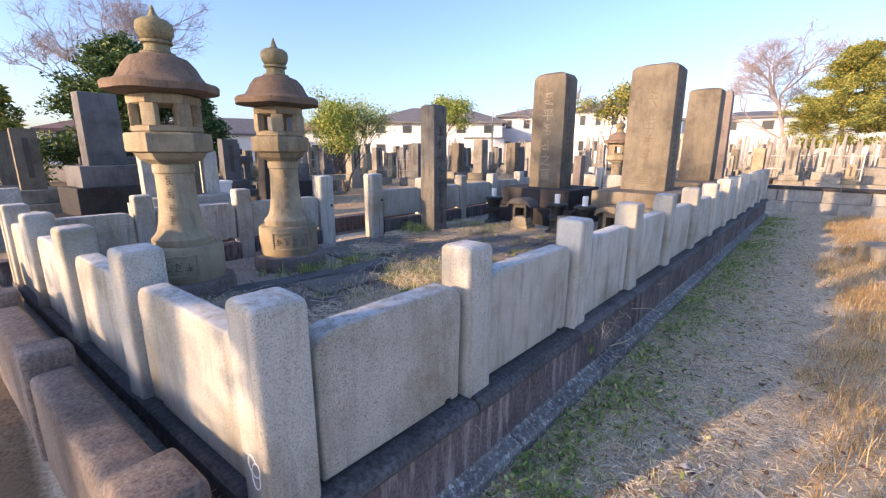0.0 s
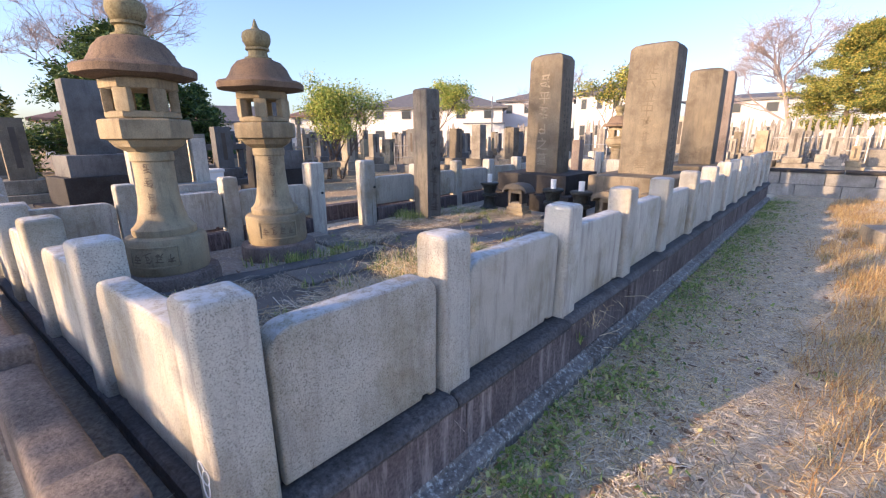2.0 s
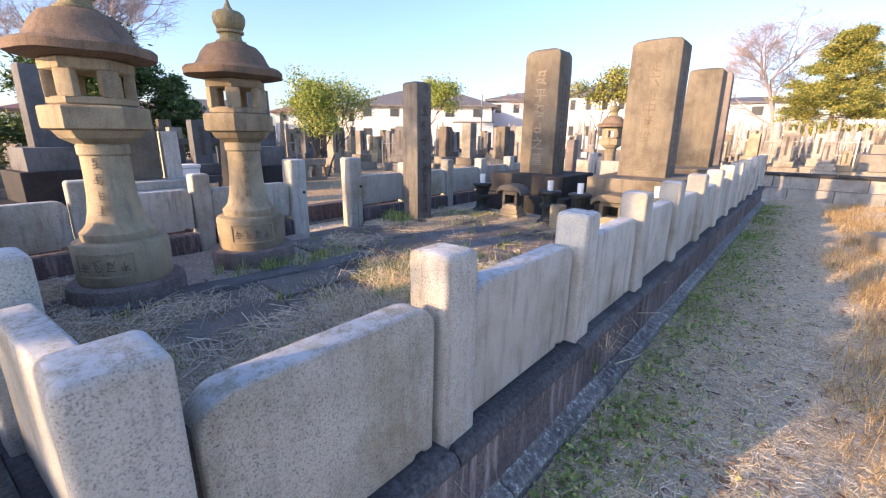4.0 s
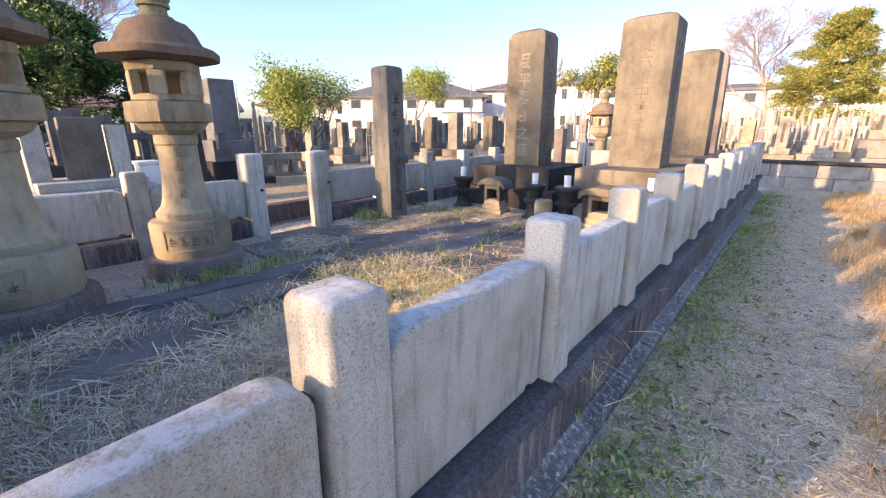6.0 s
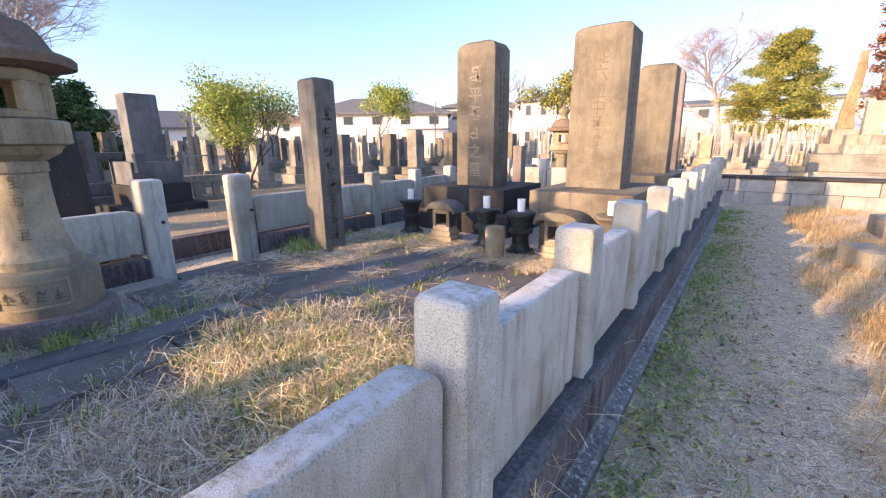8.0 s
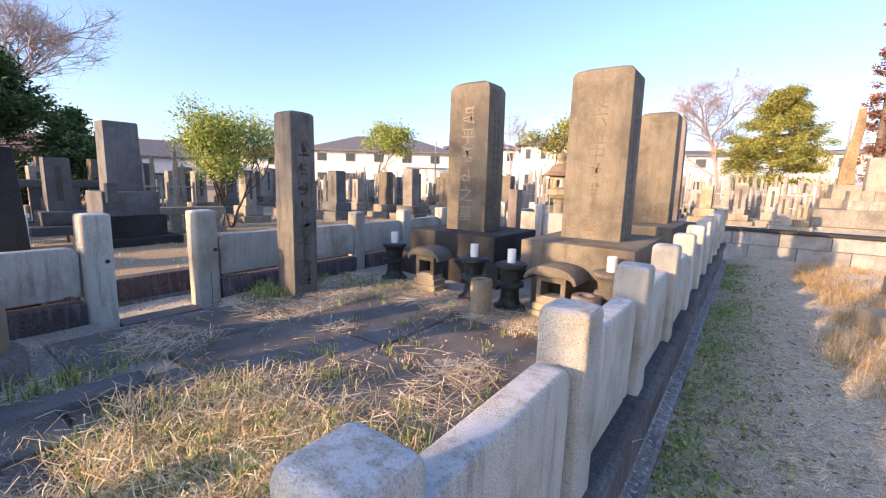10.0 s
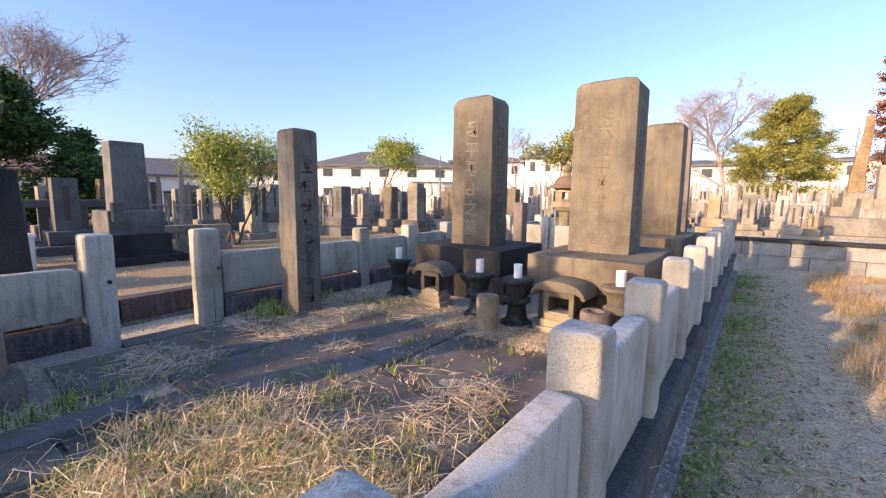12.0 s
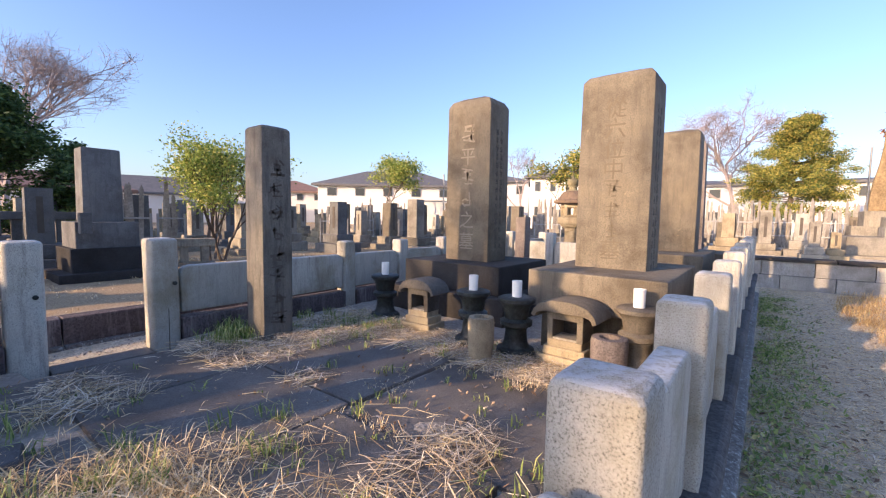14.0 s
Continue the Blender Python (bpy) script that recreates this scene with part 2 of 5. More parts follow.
def ground_material():
    m, nt, bsdf, vec, rnd = base_material("trodden_gravel_soil", 0.95)
    fine = noise_tex(nt, vec, 55, 6, 0.75)
    mid = noise_tex(nt, vec, 7, 6, 0.7)
    big = noise_tex(nt, vec, 0.9, 4, 0.6)
    col = ramp(nt, fine, [(0.36, (0.24, 0.20, 0.145)), (0.5, (0.64, 0.565, 0.43)), (0.62, (0.92, 0.86, 0.72))])
    col = mix(nt, ramp(nt, mid, [(0.42, (0, 0, 0)), (0.66, (0.7, 0.7, 0.7))]), col, (0.70, 0.62, 0.47))
    col = mix(nt, ramp(nt, big, [(0.45, (0, 0, 0)), (0.65, (0.5, 0.5, 0.5))]), col, (0.52, 0.46, 0.33))
    tc = nt.nodes.new("ShaderNodeTexCoord")           # the field across the lane is browner earth
    sep = nt.nodes.new("ShaderNodeSeparateXYZ")
    nt.links.new(tc.outputs["Object"], sep.inputs[0])
    mr = nt.nodes.new("ShaderNodeMapRange")
    mr.inputs["From Min"].default_value, mr.inputs["From Max"].default_value = -4.3, -4.7
    nt.links.new(sep.outputs["X"], mr.inputs["Value"])
    col = mix(nt, mr.outputs[0], col, mix(nt, 1.0, col, (0.60, 0.52, 0.42), "MULTIPLY"))
    edge_y = nt.nodes.new("ShaderNodeMapRange")        # dark crumbly earth of the next plot
    edge_y.inputs["From Min"].default_value, edge_y.inputs["From Max"].default_value = -0.36, -0.42
    nt.links.new(sep.outputs["Y"], edge_y.inputs["Value"])
    edge_x = nt.nodes.new("ShaderNodeMapRange")
    edge_x.inputs["From Min"].default_value, edge_x.inputs["From Max"].default_value = -0.2, -0.3
    nt.links.new(sep.outputs["X"], edge_x.inputs["Value"])
    both = mix(nt, 1.0, edge_x.outputs[0], edge_y.outputs[0], "MULTIPLY")
    col = mix(nt, both, col, mix(nt, 1.0, col, (0.26, 0.22, 0.19), "MULTIPLY"))
    nt.links.new(col, bsdf.inputs["Base Color"])
    bump(nt, bsdf, fine, 0.8, 0.015)
    return m


def soil_material():
    m, nt, bsdf, vec, rnd = base_material("dark_littered_soil", 0.95)
    fine = noise_tex(nt, vec, 40, 6, 0.75)
    mid = noise_tex(nt, vec, 3.5, 6, 0.7)
    col = ramp(nt, fine, [(0.3, (0.17, 0.15, 0.13)), (0.5, (0.38, 0.345, 0.29)), (0.68, (0.62, 0.57, 0.48))])
    col = mix(nt, ramp(nt, mid, [(0.45, (0, 0, 0)), (0.62, (0.75, 0.75, 0.75))]), col, (0.30, 0.285, 0.265))
    nt.links.new(col, bsdf.inputs["Base Color"])
    bump(nt, bsdf, fine, 0.8, 0.015)
    return m


PALECHIP = island_material("gravel_chip", [(0.0, (0.16, 0.14, 0.12)), (0.5, (0.36, 0.33, 0.29)), (1.0, (0.60, 0.57, 0.52))], 0.9)
GROUND, SOIL = ground_material(), soil_material()


# ---- building helpers ----
def part(name, bm, material, parent, label=""):
    """Links a bmesh as one mesh object under a thing or a part."""
    me = bpy.data.meshes.new(name)
    bm.to_mesh(me)
    bm.free()
    me.materials.append(material)
    ob = new(name, me)
    ob.parent = parent
    if label:
        ob["label"] = label
    return ob


def share(name, me, m, parent):
    """One more piece on a mesh that other pieces use too."""
    ob = new(name, me)
    ob.parent, ob.matrix_basis = parent, m
    return ob


def thing(name, label, category, m=None, group="", kind=""):
    ob = new(name)
    ob.empty_display_size = 0.1
    if m is not None:
        ob.matrix_basis = m
    return tagged(ob, label, category, group, kind)


def smooth(ob, angle=35):
    me = ob.data
    me.shade_smooth()
    me.set_sharp_from_angle(angle=radians(angle))
    return ob


def box(x0, x1, y0, y1, z0, z1, bevel=0.0, bm=None, taper=1.0, seg=2):
    """A block, with its top drawn in by taper and its edges rounded."""
    bm = bm or bmesh.new()
    cx, cy = (x0 + x1) / 2, (y0 + y1) / 2
    vs = [bm.verts.new((x, y, z0)) for x, y in ((x0, y0), (x1, y0), (x1, y1), (x0, y1))]
    vs += [bm.verts.new((cx + (x - cx) * taper, cy + (y - cy) * taper, z1)) for x, y in ((x0, y0), (x1, y0), (x1, y1), (x0, y1))]
    fs = [bm.faces.new([vs[i] for i in f]) for f in ((3, 2, 1, 0), (4, 5, 6, 7), (0, 1, 5, 4), (1, 2, 6, 5), (2, 3, 7, 6), (3, 0, 4, 7))]
    if bevel:
        bmesh.ops.bevel(bm, geom=list({e for f in fs for e in f.edges}), offset=bevel, segments=seg, affect="EDGES", profile=0.6)
    return bm


def lathe(profile, n=32, bm=None, squash=None, phase=0.0):
    """Rings of (radius, z) round the z axis; closed at both ends."""
    bm = bm or bmesh.new()
    rings = []
    for r, z in profile:
        ring = []
        for k in range(n):
            a = 2 * math.pi * k / n + phase
            ring.append(bm.verts.new((r * math.cos(a), r * math.sin(a), z)))
        rings.append(ring)
    for a, b in zip(rings, rings[1:]):
        for k in range(n):
            bm.faces.new((a[k], a[(k + 1) % n], b[(k + 1) % n], b[k]))
    bm.faces.new(rings[0][::-1])
    bm.faces.new(rings[-1])
    return bm


def extrude_outline(points, depth, bevel=0.0, axis="x"):
    """A closed outline in (u, z), made depth thick along the other axis, from 0 downwards."""
    bm = bmesh.new()
    put = (lambda u, z, d: (d, u, z)) if axis == "x" else (lambda u, z, d: (u, d, z))
    a = [bm.verts.new(put(u, z, 0.0)) for u, z in points]
    b = [bm.verts.new(put(u, z, -depth)) for u, z in points]
    bm.faces.new(a)
    bm.faces.new(b[::-1])
    n = len(points)
    for k in range(n):
        bm.faces.new((a[k], b[k], b[(k + 1) % n], a[(k + 1) % n]))
    bmesh.ops.recalc_face_normals(bm, faces=bm.faces)
    if bevel:
        rim = [e for e in bm.edges if len({round(v.co.x if axis == "x" else v.co.y, 4) for v in e.verts}) == 1]
        bmesh.ops.bevel(bm, geom=rim, offset=bevel, segments=2, affect="EDGES", profile=0.6)
    return bm


def roughen(bm, amount, scale=3.0):
    for v in bm.verts:
        v.co += noise.noise_vector(v.co * scale) * amount
    return bm


def strokes(rng, cell, rows, cols=1, gap=0.2, thick=0.09):
    """Carved characters that cannot be read: bars in square cells, in the plane y = 0, facing -y."""
    bm = bmesh.new()

    def bar(cx, cz, ln, wd, ang):
        c, s = math.cos(ang), math.sin(ang)
        vs = [bm.verts.new((cx + u * c - w * s, y, cz + u * s + w * c)) for y in (0.0, -0.002) for u, w in ((-ln / 2, -wd / 2), (ln / 2, -wd / 2), (ln / 2, wd / 2), (-ln / 2, wd / 2))]
        bm.faces.new(vs[4:])
        for k in range(4):
            bm.faces.new((vs[k], vs[(k + 1) % 4], vs[4 + (k + 1) % 4], vs[4 + k]))
    for r in range(rows):
        for q in range(cols):
            cx, cz = (q - (cols - 1) / 2) * cell * (1 + gap), -(r + 0.5) * cell * (1 + gap)
            w = cell * thick
            for k in range(rng.randint(2, 4)):
                bar(cx + rng.uniform(-0.08, 0.08) * cell, cz + (k - 1.3) * 0.27 * cell, cell * rng.uniform(0.3, 0.95), w * rng.uniform(0.7, 1.5), rng.uniform(-0.25, 0.32))
            bar(cx + rng.uniform(-0.2, 0.2) * cell, cz, cell * rng.uniform(0.6, 0.95), w, math.pi / 2 + rng.uniform(-0.1, 0.1))
            for _ in range(rng.randint(2, 4)):
                bar(cx + rng.uniform(-0.32, 0.32) * cell, cz + rng.uniform(-0.35, 0.35) * cell, cell * rng.uniform(0.2, 0.5), w * rng.uniform(0.7, 1.4), rng.choice((0.9, -0.8, 1.4, 0.2)) + rng.uniform(-0.3, 0.3))
    return bm


# ---- the large structure ----
IN_Z, LANE_Z = 0.27, 0.16             # level inside the plot, and of the lane behind it


def ground_height(x, y):
    h = 0.0
    if x < -0.2:
        h = LANE_Z
    if x < -4.45:
        h = 0.40
    if y > 12.7 and x > -3.6:
        h = 0.50
    if y > 7.4 and x < -3.9:
        h = 0.30
    if y < -0.62 and x < -0.2:
        h = 0.05
    return h + 0.012 * noise.noise(Vector((x * 1.7, y * 1.7, 0))) + 0.006 * noise.noise(Vector((x * 7, y * 7, 3)))


def graded(lo, hi, near_lo, near_hi, step):
    """Grid lines, close together in the near stretch and ever wider apart towards both ends."""
    out, v, s = [], near_lo, step
    while v < near_hi:
        out.append(v)
        v += step
    while v < hi:
        out.append(v)
        s *= 1.35
        v += s
    out.append(hi)
    v, s = near_lo - step, step
    while v > lo:
        out.insert(0, v)
        s *= 1.35
        v -= s
    return [lo] + out


def build_ground():
    xs, ys = graded(-900, 900, -16, 12, 0.14), graded(-900, 900, -6, 18, 0.14)
    verts = [(x, y, ground_height(x, y) if abs(x) < 60 and abs(y) < 60 else 0.2) for y in ys for x in xs]
    n = len(xs)
    faces = [(j * n + i, j * n + i + 1, (j + 1) * n + i + 1, (j + 1) * n + i) for j in range(len(ys) - 1) for i in range(n - 1)]
    me = bpy.data.meshes.new("ground")
    me.from_pydata(verts, [], faces)
    me.materials.append(GROUND)
    me.shade_smooth()
    tagged(new("ground", me), "trodden gravelly soil with dry grass and leaf litter", "ground", kind="structure")


build_ground()


def build_plot_floor():
    bm = bmesh.new()
    nx, ny = 70, 220
    x0, x1, y0, y1 = -3.62, -0.10, -0.30, 11.3
    grid = [[bm.verts.new((x0 + (x1 - x0) * i / nx, y0 + (y1 - y0) * j / ny, 0)) for i in range(nx + 1)] for j in range(ny + 1)]
    for row in grid:
        for v in row:
            x, y = v.co.x, v.co.y
            v.co.z = IN_Z - 0.012 + 0.02 * noise.noise(Vector((x * 2.1, y * 2.1, 7))) + 0.008 * noise.noise(Vector((x * 9, y * 9, 1)))
            if x < -3.2 and 2.5 < y < 3.4:
                v.co.z -= 0.07 * min(1.0, (-3.2 - x) / 0.25)
    for j in range(ny):
        for i in range(nx):
            bm.faces.new((grid[j][i], grid[j][i + 1], grid[j + 1][i + 1], grid[j + 1][i]))
    ob = part("plot_floor", bm, SOIL, None)
    ob.data.shade_smooth()
    tagged(ob, "dark soil of the raised grave plot with dry litter", "ground", kind="structure")


build_plot_floor()

# ---- stone fences round the plot ----
POST_TOP, PANEL_TOP, SILL = 1.035, 0.895, 0.405


def post_mesh(w, z0, z1, bevel=0.018):
    """A square post whose head is pillowed and whose edges are worn round."""
    bm = bmesh.new()
    rings = []
    for inset, z in ((0.0, z0), (0.0, z1 - 0.026), (0.003, z1 - 0.014), (0.010, z1 - 0.005), (0.022, z1 - 0.001), (0.04, z1)):
        r = min(bevel, w * 0.2)
        ring = []
        for cx, cy, a0 in ((w - r, w - r, 0), (r, w - r, 90), (r, r, 180), (w - r, r, 270)):
            for k in range(4):
                a = radians(a0 + 30 * k)
                x, y = cx + r * math.cos(a), cy + r * math.sin(a)
                f = 1 - inset / (w / 2)
                ring.append(bm.verts.new((w / 2 + (x - w / 2) * f - w, w / 2 + (y - w / 2) * f, z)))
        rings.append(ring)
    n = len(rings[0])
    for a, b in zip(rings, rings[1:]):
        for k in range(n):
            bm.faces.new((a[k], a[(k + 1) % n], b[(k + 1) % n], b[k]))
    bm.faces.new(rings[0][::-1])
    bm.faces.new(rings[-1])
    me = bpy.data.meshes.new("post")
    bm.to_mesh(me)
    bm.free()
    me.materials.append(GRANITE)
    me.shade_smooth()
    me.set_sharp_from_angle(angle=radians(40))
    return me


def panel_mesh(length, z0, z1, thick, material, notch=True):
    """An upright slab with rounded shoulders and crown, and a small drain slot at the foot."""
    pts = [(0.008, z0), (length * 0.86, z0), (length * 0.87, z0 + 0.016), (length * 0.92, z0 + 0.016), (length * 0.93, z0), (length - 0.008, z0)]
    for k in range(8):                             # rounded shoulders
        a = math.pi / 2 * k / 7
        pts.append((length - 0.085 + 0.085 * math.cos(a), z1 - 0.075 + 0.075 * math.sin(a)))
    for k in range(8):
        a = math.pi / 2 * (1 + k / 7)
        pts.append((0.085 + 0.085 * math.cos(a), z1 - 0.075 + 0.075 * math.sin(a)))
    bm = extrude_outline(pts, thick, 0.0)
    rim = [e for e in bm.edges if abs(e.verts[0].co.x - e.verts[1].co.x) < 1e-5]
    bmesh.ops.bevel(bm, geom=rim, offset=0.026, segments=3, affect="EDGES", profile=0.5, clamp_overlap=True)
    me = bpy.data.meshes.new("panel")
    bm.to_mesh(me)
    bm.free()
    me.materials.append(material)
    me.shade_smooth()
    me.set_sharp_from_angle(angle=radians(40))
    return me


def block_mesh(name, outline, length, material, bevel=0.008):
    """A kerb or coping stone: its cross-section in (x, z), run along y."""
    bm = extrude_outline(outline, length, 0.0, axis="y")
    bmesh.ops.translate(bm, vec=(0, length, 0), verts=bm.verts)
    bmesh.ops.bevel(bm, geom=bm.edges[:], offset=bevel, segments=1, affect="EDGES")
    me = bpy.data.meshes.new(name)
    bm.to_mesh(me)
    bm.free()
    me.materials.append(material)
    return me


rng = random.Random(3)
POST_Y = [0.0, 0.838, 1.79, 2.70, 3.61, 4.52, 5.43, 6.34, 7.25, 8.16, 9.07, 9.98, 10.89]
PW = 0.158
POST = post_mesh(PW, SILL - 0.05, POST_TOP)
long_fence = thing("stone_fence", "pale granite fence of posts and panels on a dark stone base", "fence")
for k, y in enumerate(POST_Y):
    share("post", POST, pose(0, y, rng.uniform(-0.008, 0.006), rng.uniform(-0.5, 0.5), rng.uniform(-0.6, 0.6), rng.uniform(-1, 1)), long_fence)
PANELS = {}
# dark filler that stands in for the shade between post and panel
GAP_SHADE = block_mesh("tongue", [(-0.04, SILL), (0.0, SILL), (0.0, PANEL_TOP - 0.06), (-0.04, PANEL_TOP - 0.06)], 0.034, COPING, 0.003)
COP = [(-0.17, SILL - 0.07), (0.03, SILL - 0.07), (0.055, SILL - 0.045), (0.055, SILL - 0.025), (0.03, SILL), (-0.17, SILL)]
WALLB = [(-0.15, 0.10), (0.025, 0.10), (0.025, SILL - 0.068), (-0.15, SILL - 0.068)]
FOOT = [(-0.15, -0.10), (0.095, -0.10), (0.095, 0.062), (0.085, 0.072), (0.03, 0.085), (0.03, 0.101), (-0.15, 0.101)]
for a, b in zip(POST_Y, POST_Y[1:]):
    ln = round(b - a - PW - 0.034, 3)
    if ln not in PANELS:
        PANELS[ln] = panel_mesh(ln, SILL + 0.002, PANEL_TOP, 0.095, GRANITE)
    share("panel", PANELS[ln], pose(-0.036 + rng.uniform(-0.006, 0.006), a + PW + 0.017, rng.uniform(-0.006, 0.006), 0, rng.uniform(-0.5, 0.5)), long_fence)
    share("tongue", GAP_SHADE, pose(-0.065, a + PW, 0), long_fence)
    share("tongue", GAP_SHADE, pose(-0.065, b, 0) @ pose(0, -0.034, 0), long_fence)
for name, outline, mat, shift, bev in (("coping", COP, COPING, 0.02, 0.009), ("base_block", WALLB, CURB, 0.10, 0.005), ("kerb_stone", FOOT, KERB, 0.30, 0.005)):
    made = {}
    ends = [-0.03] + [y + shift for y in POST_Y[1:-1]] + [POST_Y[-1] + PW + 0.03]
    for a, b in zip(ends, ends[1:]):
        ln = round(b - a - 0.006, 3)
        if ln not in made:
            made[ln] = block_mesh(name, outline, ln, mat, bev)
        share(name, made[ln], pose(rng.uniform(-0.004, 0.004), a, rng.uniform(-0.004, 0.003)), long_fence)

# the short side, a little out of square, runs back from the corner
S_END, S_LEN = Vector((-3.62, -0.30)), 3.632
SHORT_TURN = math.degrees(math.atan2(S_END.y, S_END.x)) - 90     # local y runs from the corner to the back
short_fence = thing("stone_fence", "pale granite fence of posts and panels closing the plot end", "fence")
SM = pose(-PW, 0, 0, 0, 0, SHORT_TURN)
for k in range(1, 5):
    share("post", POST, SM @ pose(0.0, -0.06 + 0.875 * k, -0.012 * k, rng.uniform(-0.5, 0.5), rng.uniform(-0.6, 0.6), 0) @ pose(PW, 0, 0), short_fence)
for k in range(4):
    a = 0.0 if k == 0 else -0.06 + 0.875 * k + PW + 0.006
    b = -0.06 + 0.875 * (k + 1) - 0.006
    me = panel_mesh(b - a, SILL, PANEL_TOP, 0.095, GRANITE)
    share("panel", me, SM @ pose(PW - 0.03, a, -0.012 * k), short_fence)
for name, outline, mat, bev in (("coping", COP, COPING, 0.009), ("base_block", WALLB, CURB, 0.005)):
    for k in range(4):
        me = block_mesh(name, outline, 0.90, mat, bev)
        share(name, me, SM @ pose(PW, 0.905 * k - 0.02, -0.01 * k), short_fence)

# the back side, with the gate opening
BX = -3.65
back_fence = thing("stone_fence", "granite fence with panels over a dark base and taller gate posts", "fence")
BACK_Y = [-0.30, 0.55, 1.45, 2.45, 3.27, 4.22, 5.17, 6.08, 6.99, 7.9, 8.81, 9.72, 10.63]
BPOST = post_mesh(PW, IN_Z - 0.15, 0.985)
GATE = post_mesh(0.20, LANE_Z - 0.05, 1.09, 0.03)
for k, y in enumerate(BACK_Y):
    share("gate_post" if k in (3, 4) else "post", GATE if k in (3, 4) else BPOST, pose(BX, y, rng.uniform(-0.01, 0.01), rng.uniform(-0.8, 0.8), rng.uniform(-0.8, 0.8), rng.uniform(-1.5, 1.5)), back_fence)
for k, (a, b) in enumerate(zip(BACK_Y, BACK_Y[1:])):
    if k == 3:
        continue
    wa = 0.20 if k == 4 else PW
    ln = b - a - wa - 0.012
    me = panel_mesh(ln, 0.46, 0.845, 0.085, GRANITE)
    share("panel", me, pose(BX - 0.03, a + wa + 0.006, rng.uniform(-0.008, 0.008)), back_fence)
    me = block_mesh("base_block", [(-0.14, 0.0), (0.02, 0.0), (0.02, 0.425), (-0.14, 0.425)], ln, CURB, 0.008)
    share("base_block", me, pose(BX, a + wa + 0.006, 0), back_fence)
for y, s in ((2.45, 1), (3.27, -1)):
    part("groove", box(BX - 0.002, BX + 0.003, y + 0.10, y + 0.106, LANE_Z + 0.02, 1.05), INK, back_fence)
    # dark knob added in place of the round hole in each gate post
    smooth(part("iron_pin", lathe([(0.016, 0.0), (0.016, 0.02), (0.008, 0.024)], 12), BLACKVASE, back_fence)).matrix_basis = pose(BX, y + 0.15, 0.72, 0, 90, 0)
part("threshold", box(BX - 0.16, BX + 0.05, 2.655, 3.265, 0.02, 0.20, 0.01), SLAB, back_fence)

# lane curb on the far side of the gate
lane_curb = thing("lane_curb", "dark weathered stone curb of the plot across the lane", "curb", kind="structure")
for k in range(16):
    part("curb_stone", box(-4.55, -4.38, -4.0 + 0.98 * k, -4.0 + 0.98 * k + 0.97, 0.0, 0.42 + rng.uniform(-0.01, 0.01), 0.012), CURB, lane_curb)
    part("foot_stone", box(-4.50, -4.31, -4.0 + 0.98 * k, -4.0 + 0.98 * k + 0.97, 0.0, 0.20 + rng.uniform(-0.01, 0.01), 0.012), KERB, lane_curb)

# lower brown fence of the next plot
low_fence = thing("low_fence", "low brown weathered stone fence of rounded rails and stub posts", "fence")
LM = pose(0, 0, 0, 0, 0, 4.74)        # local x runs along the short side
for x0, x1 in ((-0.32, -0.10), (-1.45, -1.30), (-2.55, -2.40), (-3.65, -3.50)):
    ob = smooth(part("post", box(x0 + 0.05, x1 + 0.05, -0.28, -0.11, 0.02, 0.62, 0.028, seg=3), BROWN, low_fence))
    ob.matrix_basis = LM
for x0, x1 in ((-1.29, -0.33), (-2.39, -1.46), (-3.49, -2.56)):
    ob = smooth(part("rail", box(x0 + 0.05, x1 + 0.05, -0.27, -0.125, 0.10, 0.55, 0.035, seg=3), BROWN, low_fence))
    ob.matrix_basis = LM
    ob = part("base", box(x0 - 0.05, x1 + 0.2, -0.335, -0.075, -0.05, 0.12, 0.02), BROWN, low_fence)
    ob.matrix_basis = LM

# retaining wall of the far terrace
WALLCONC = stone("pale_grey_concrete", (0.46, 0.46, 0.44), (0.37, 0.37, 0.355), (0.24, 0.24, 0.23), 60, (0.16, 0.15, 0.13), 0.6)
far_wall = thing("terrace_wall", "grey concrete block retaining wall at the end of the path", "wall", kind="structure")
for r in range(2):
    x = -3.6 - 0.3 * r
    while x < 14:
        part("block", box(x, x + 0.79, 12.40 + 0.02 * r, 12.75, 0.0 + 0.27 * r, 0.265 + 0.27 * r, 0.008), WALLCONC, far_wall)
        x += 0.80
x = -3.6
while x < 14:
    part("capping", box(x, x + 1.58, 12.36, 12.80, 0.542, 0.60, 0.012), DARKSTONE, far_wall)
    x += 1.6


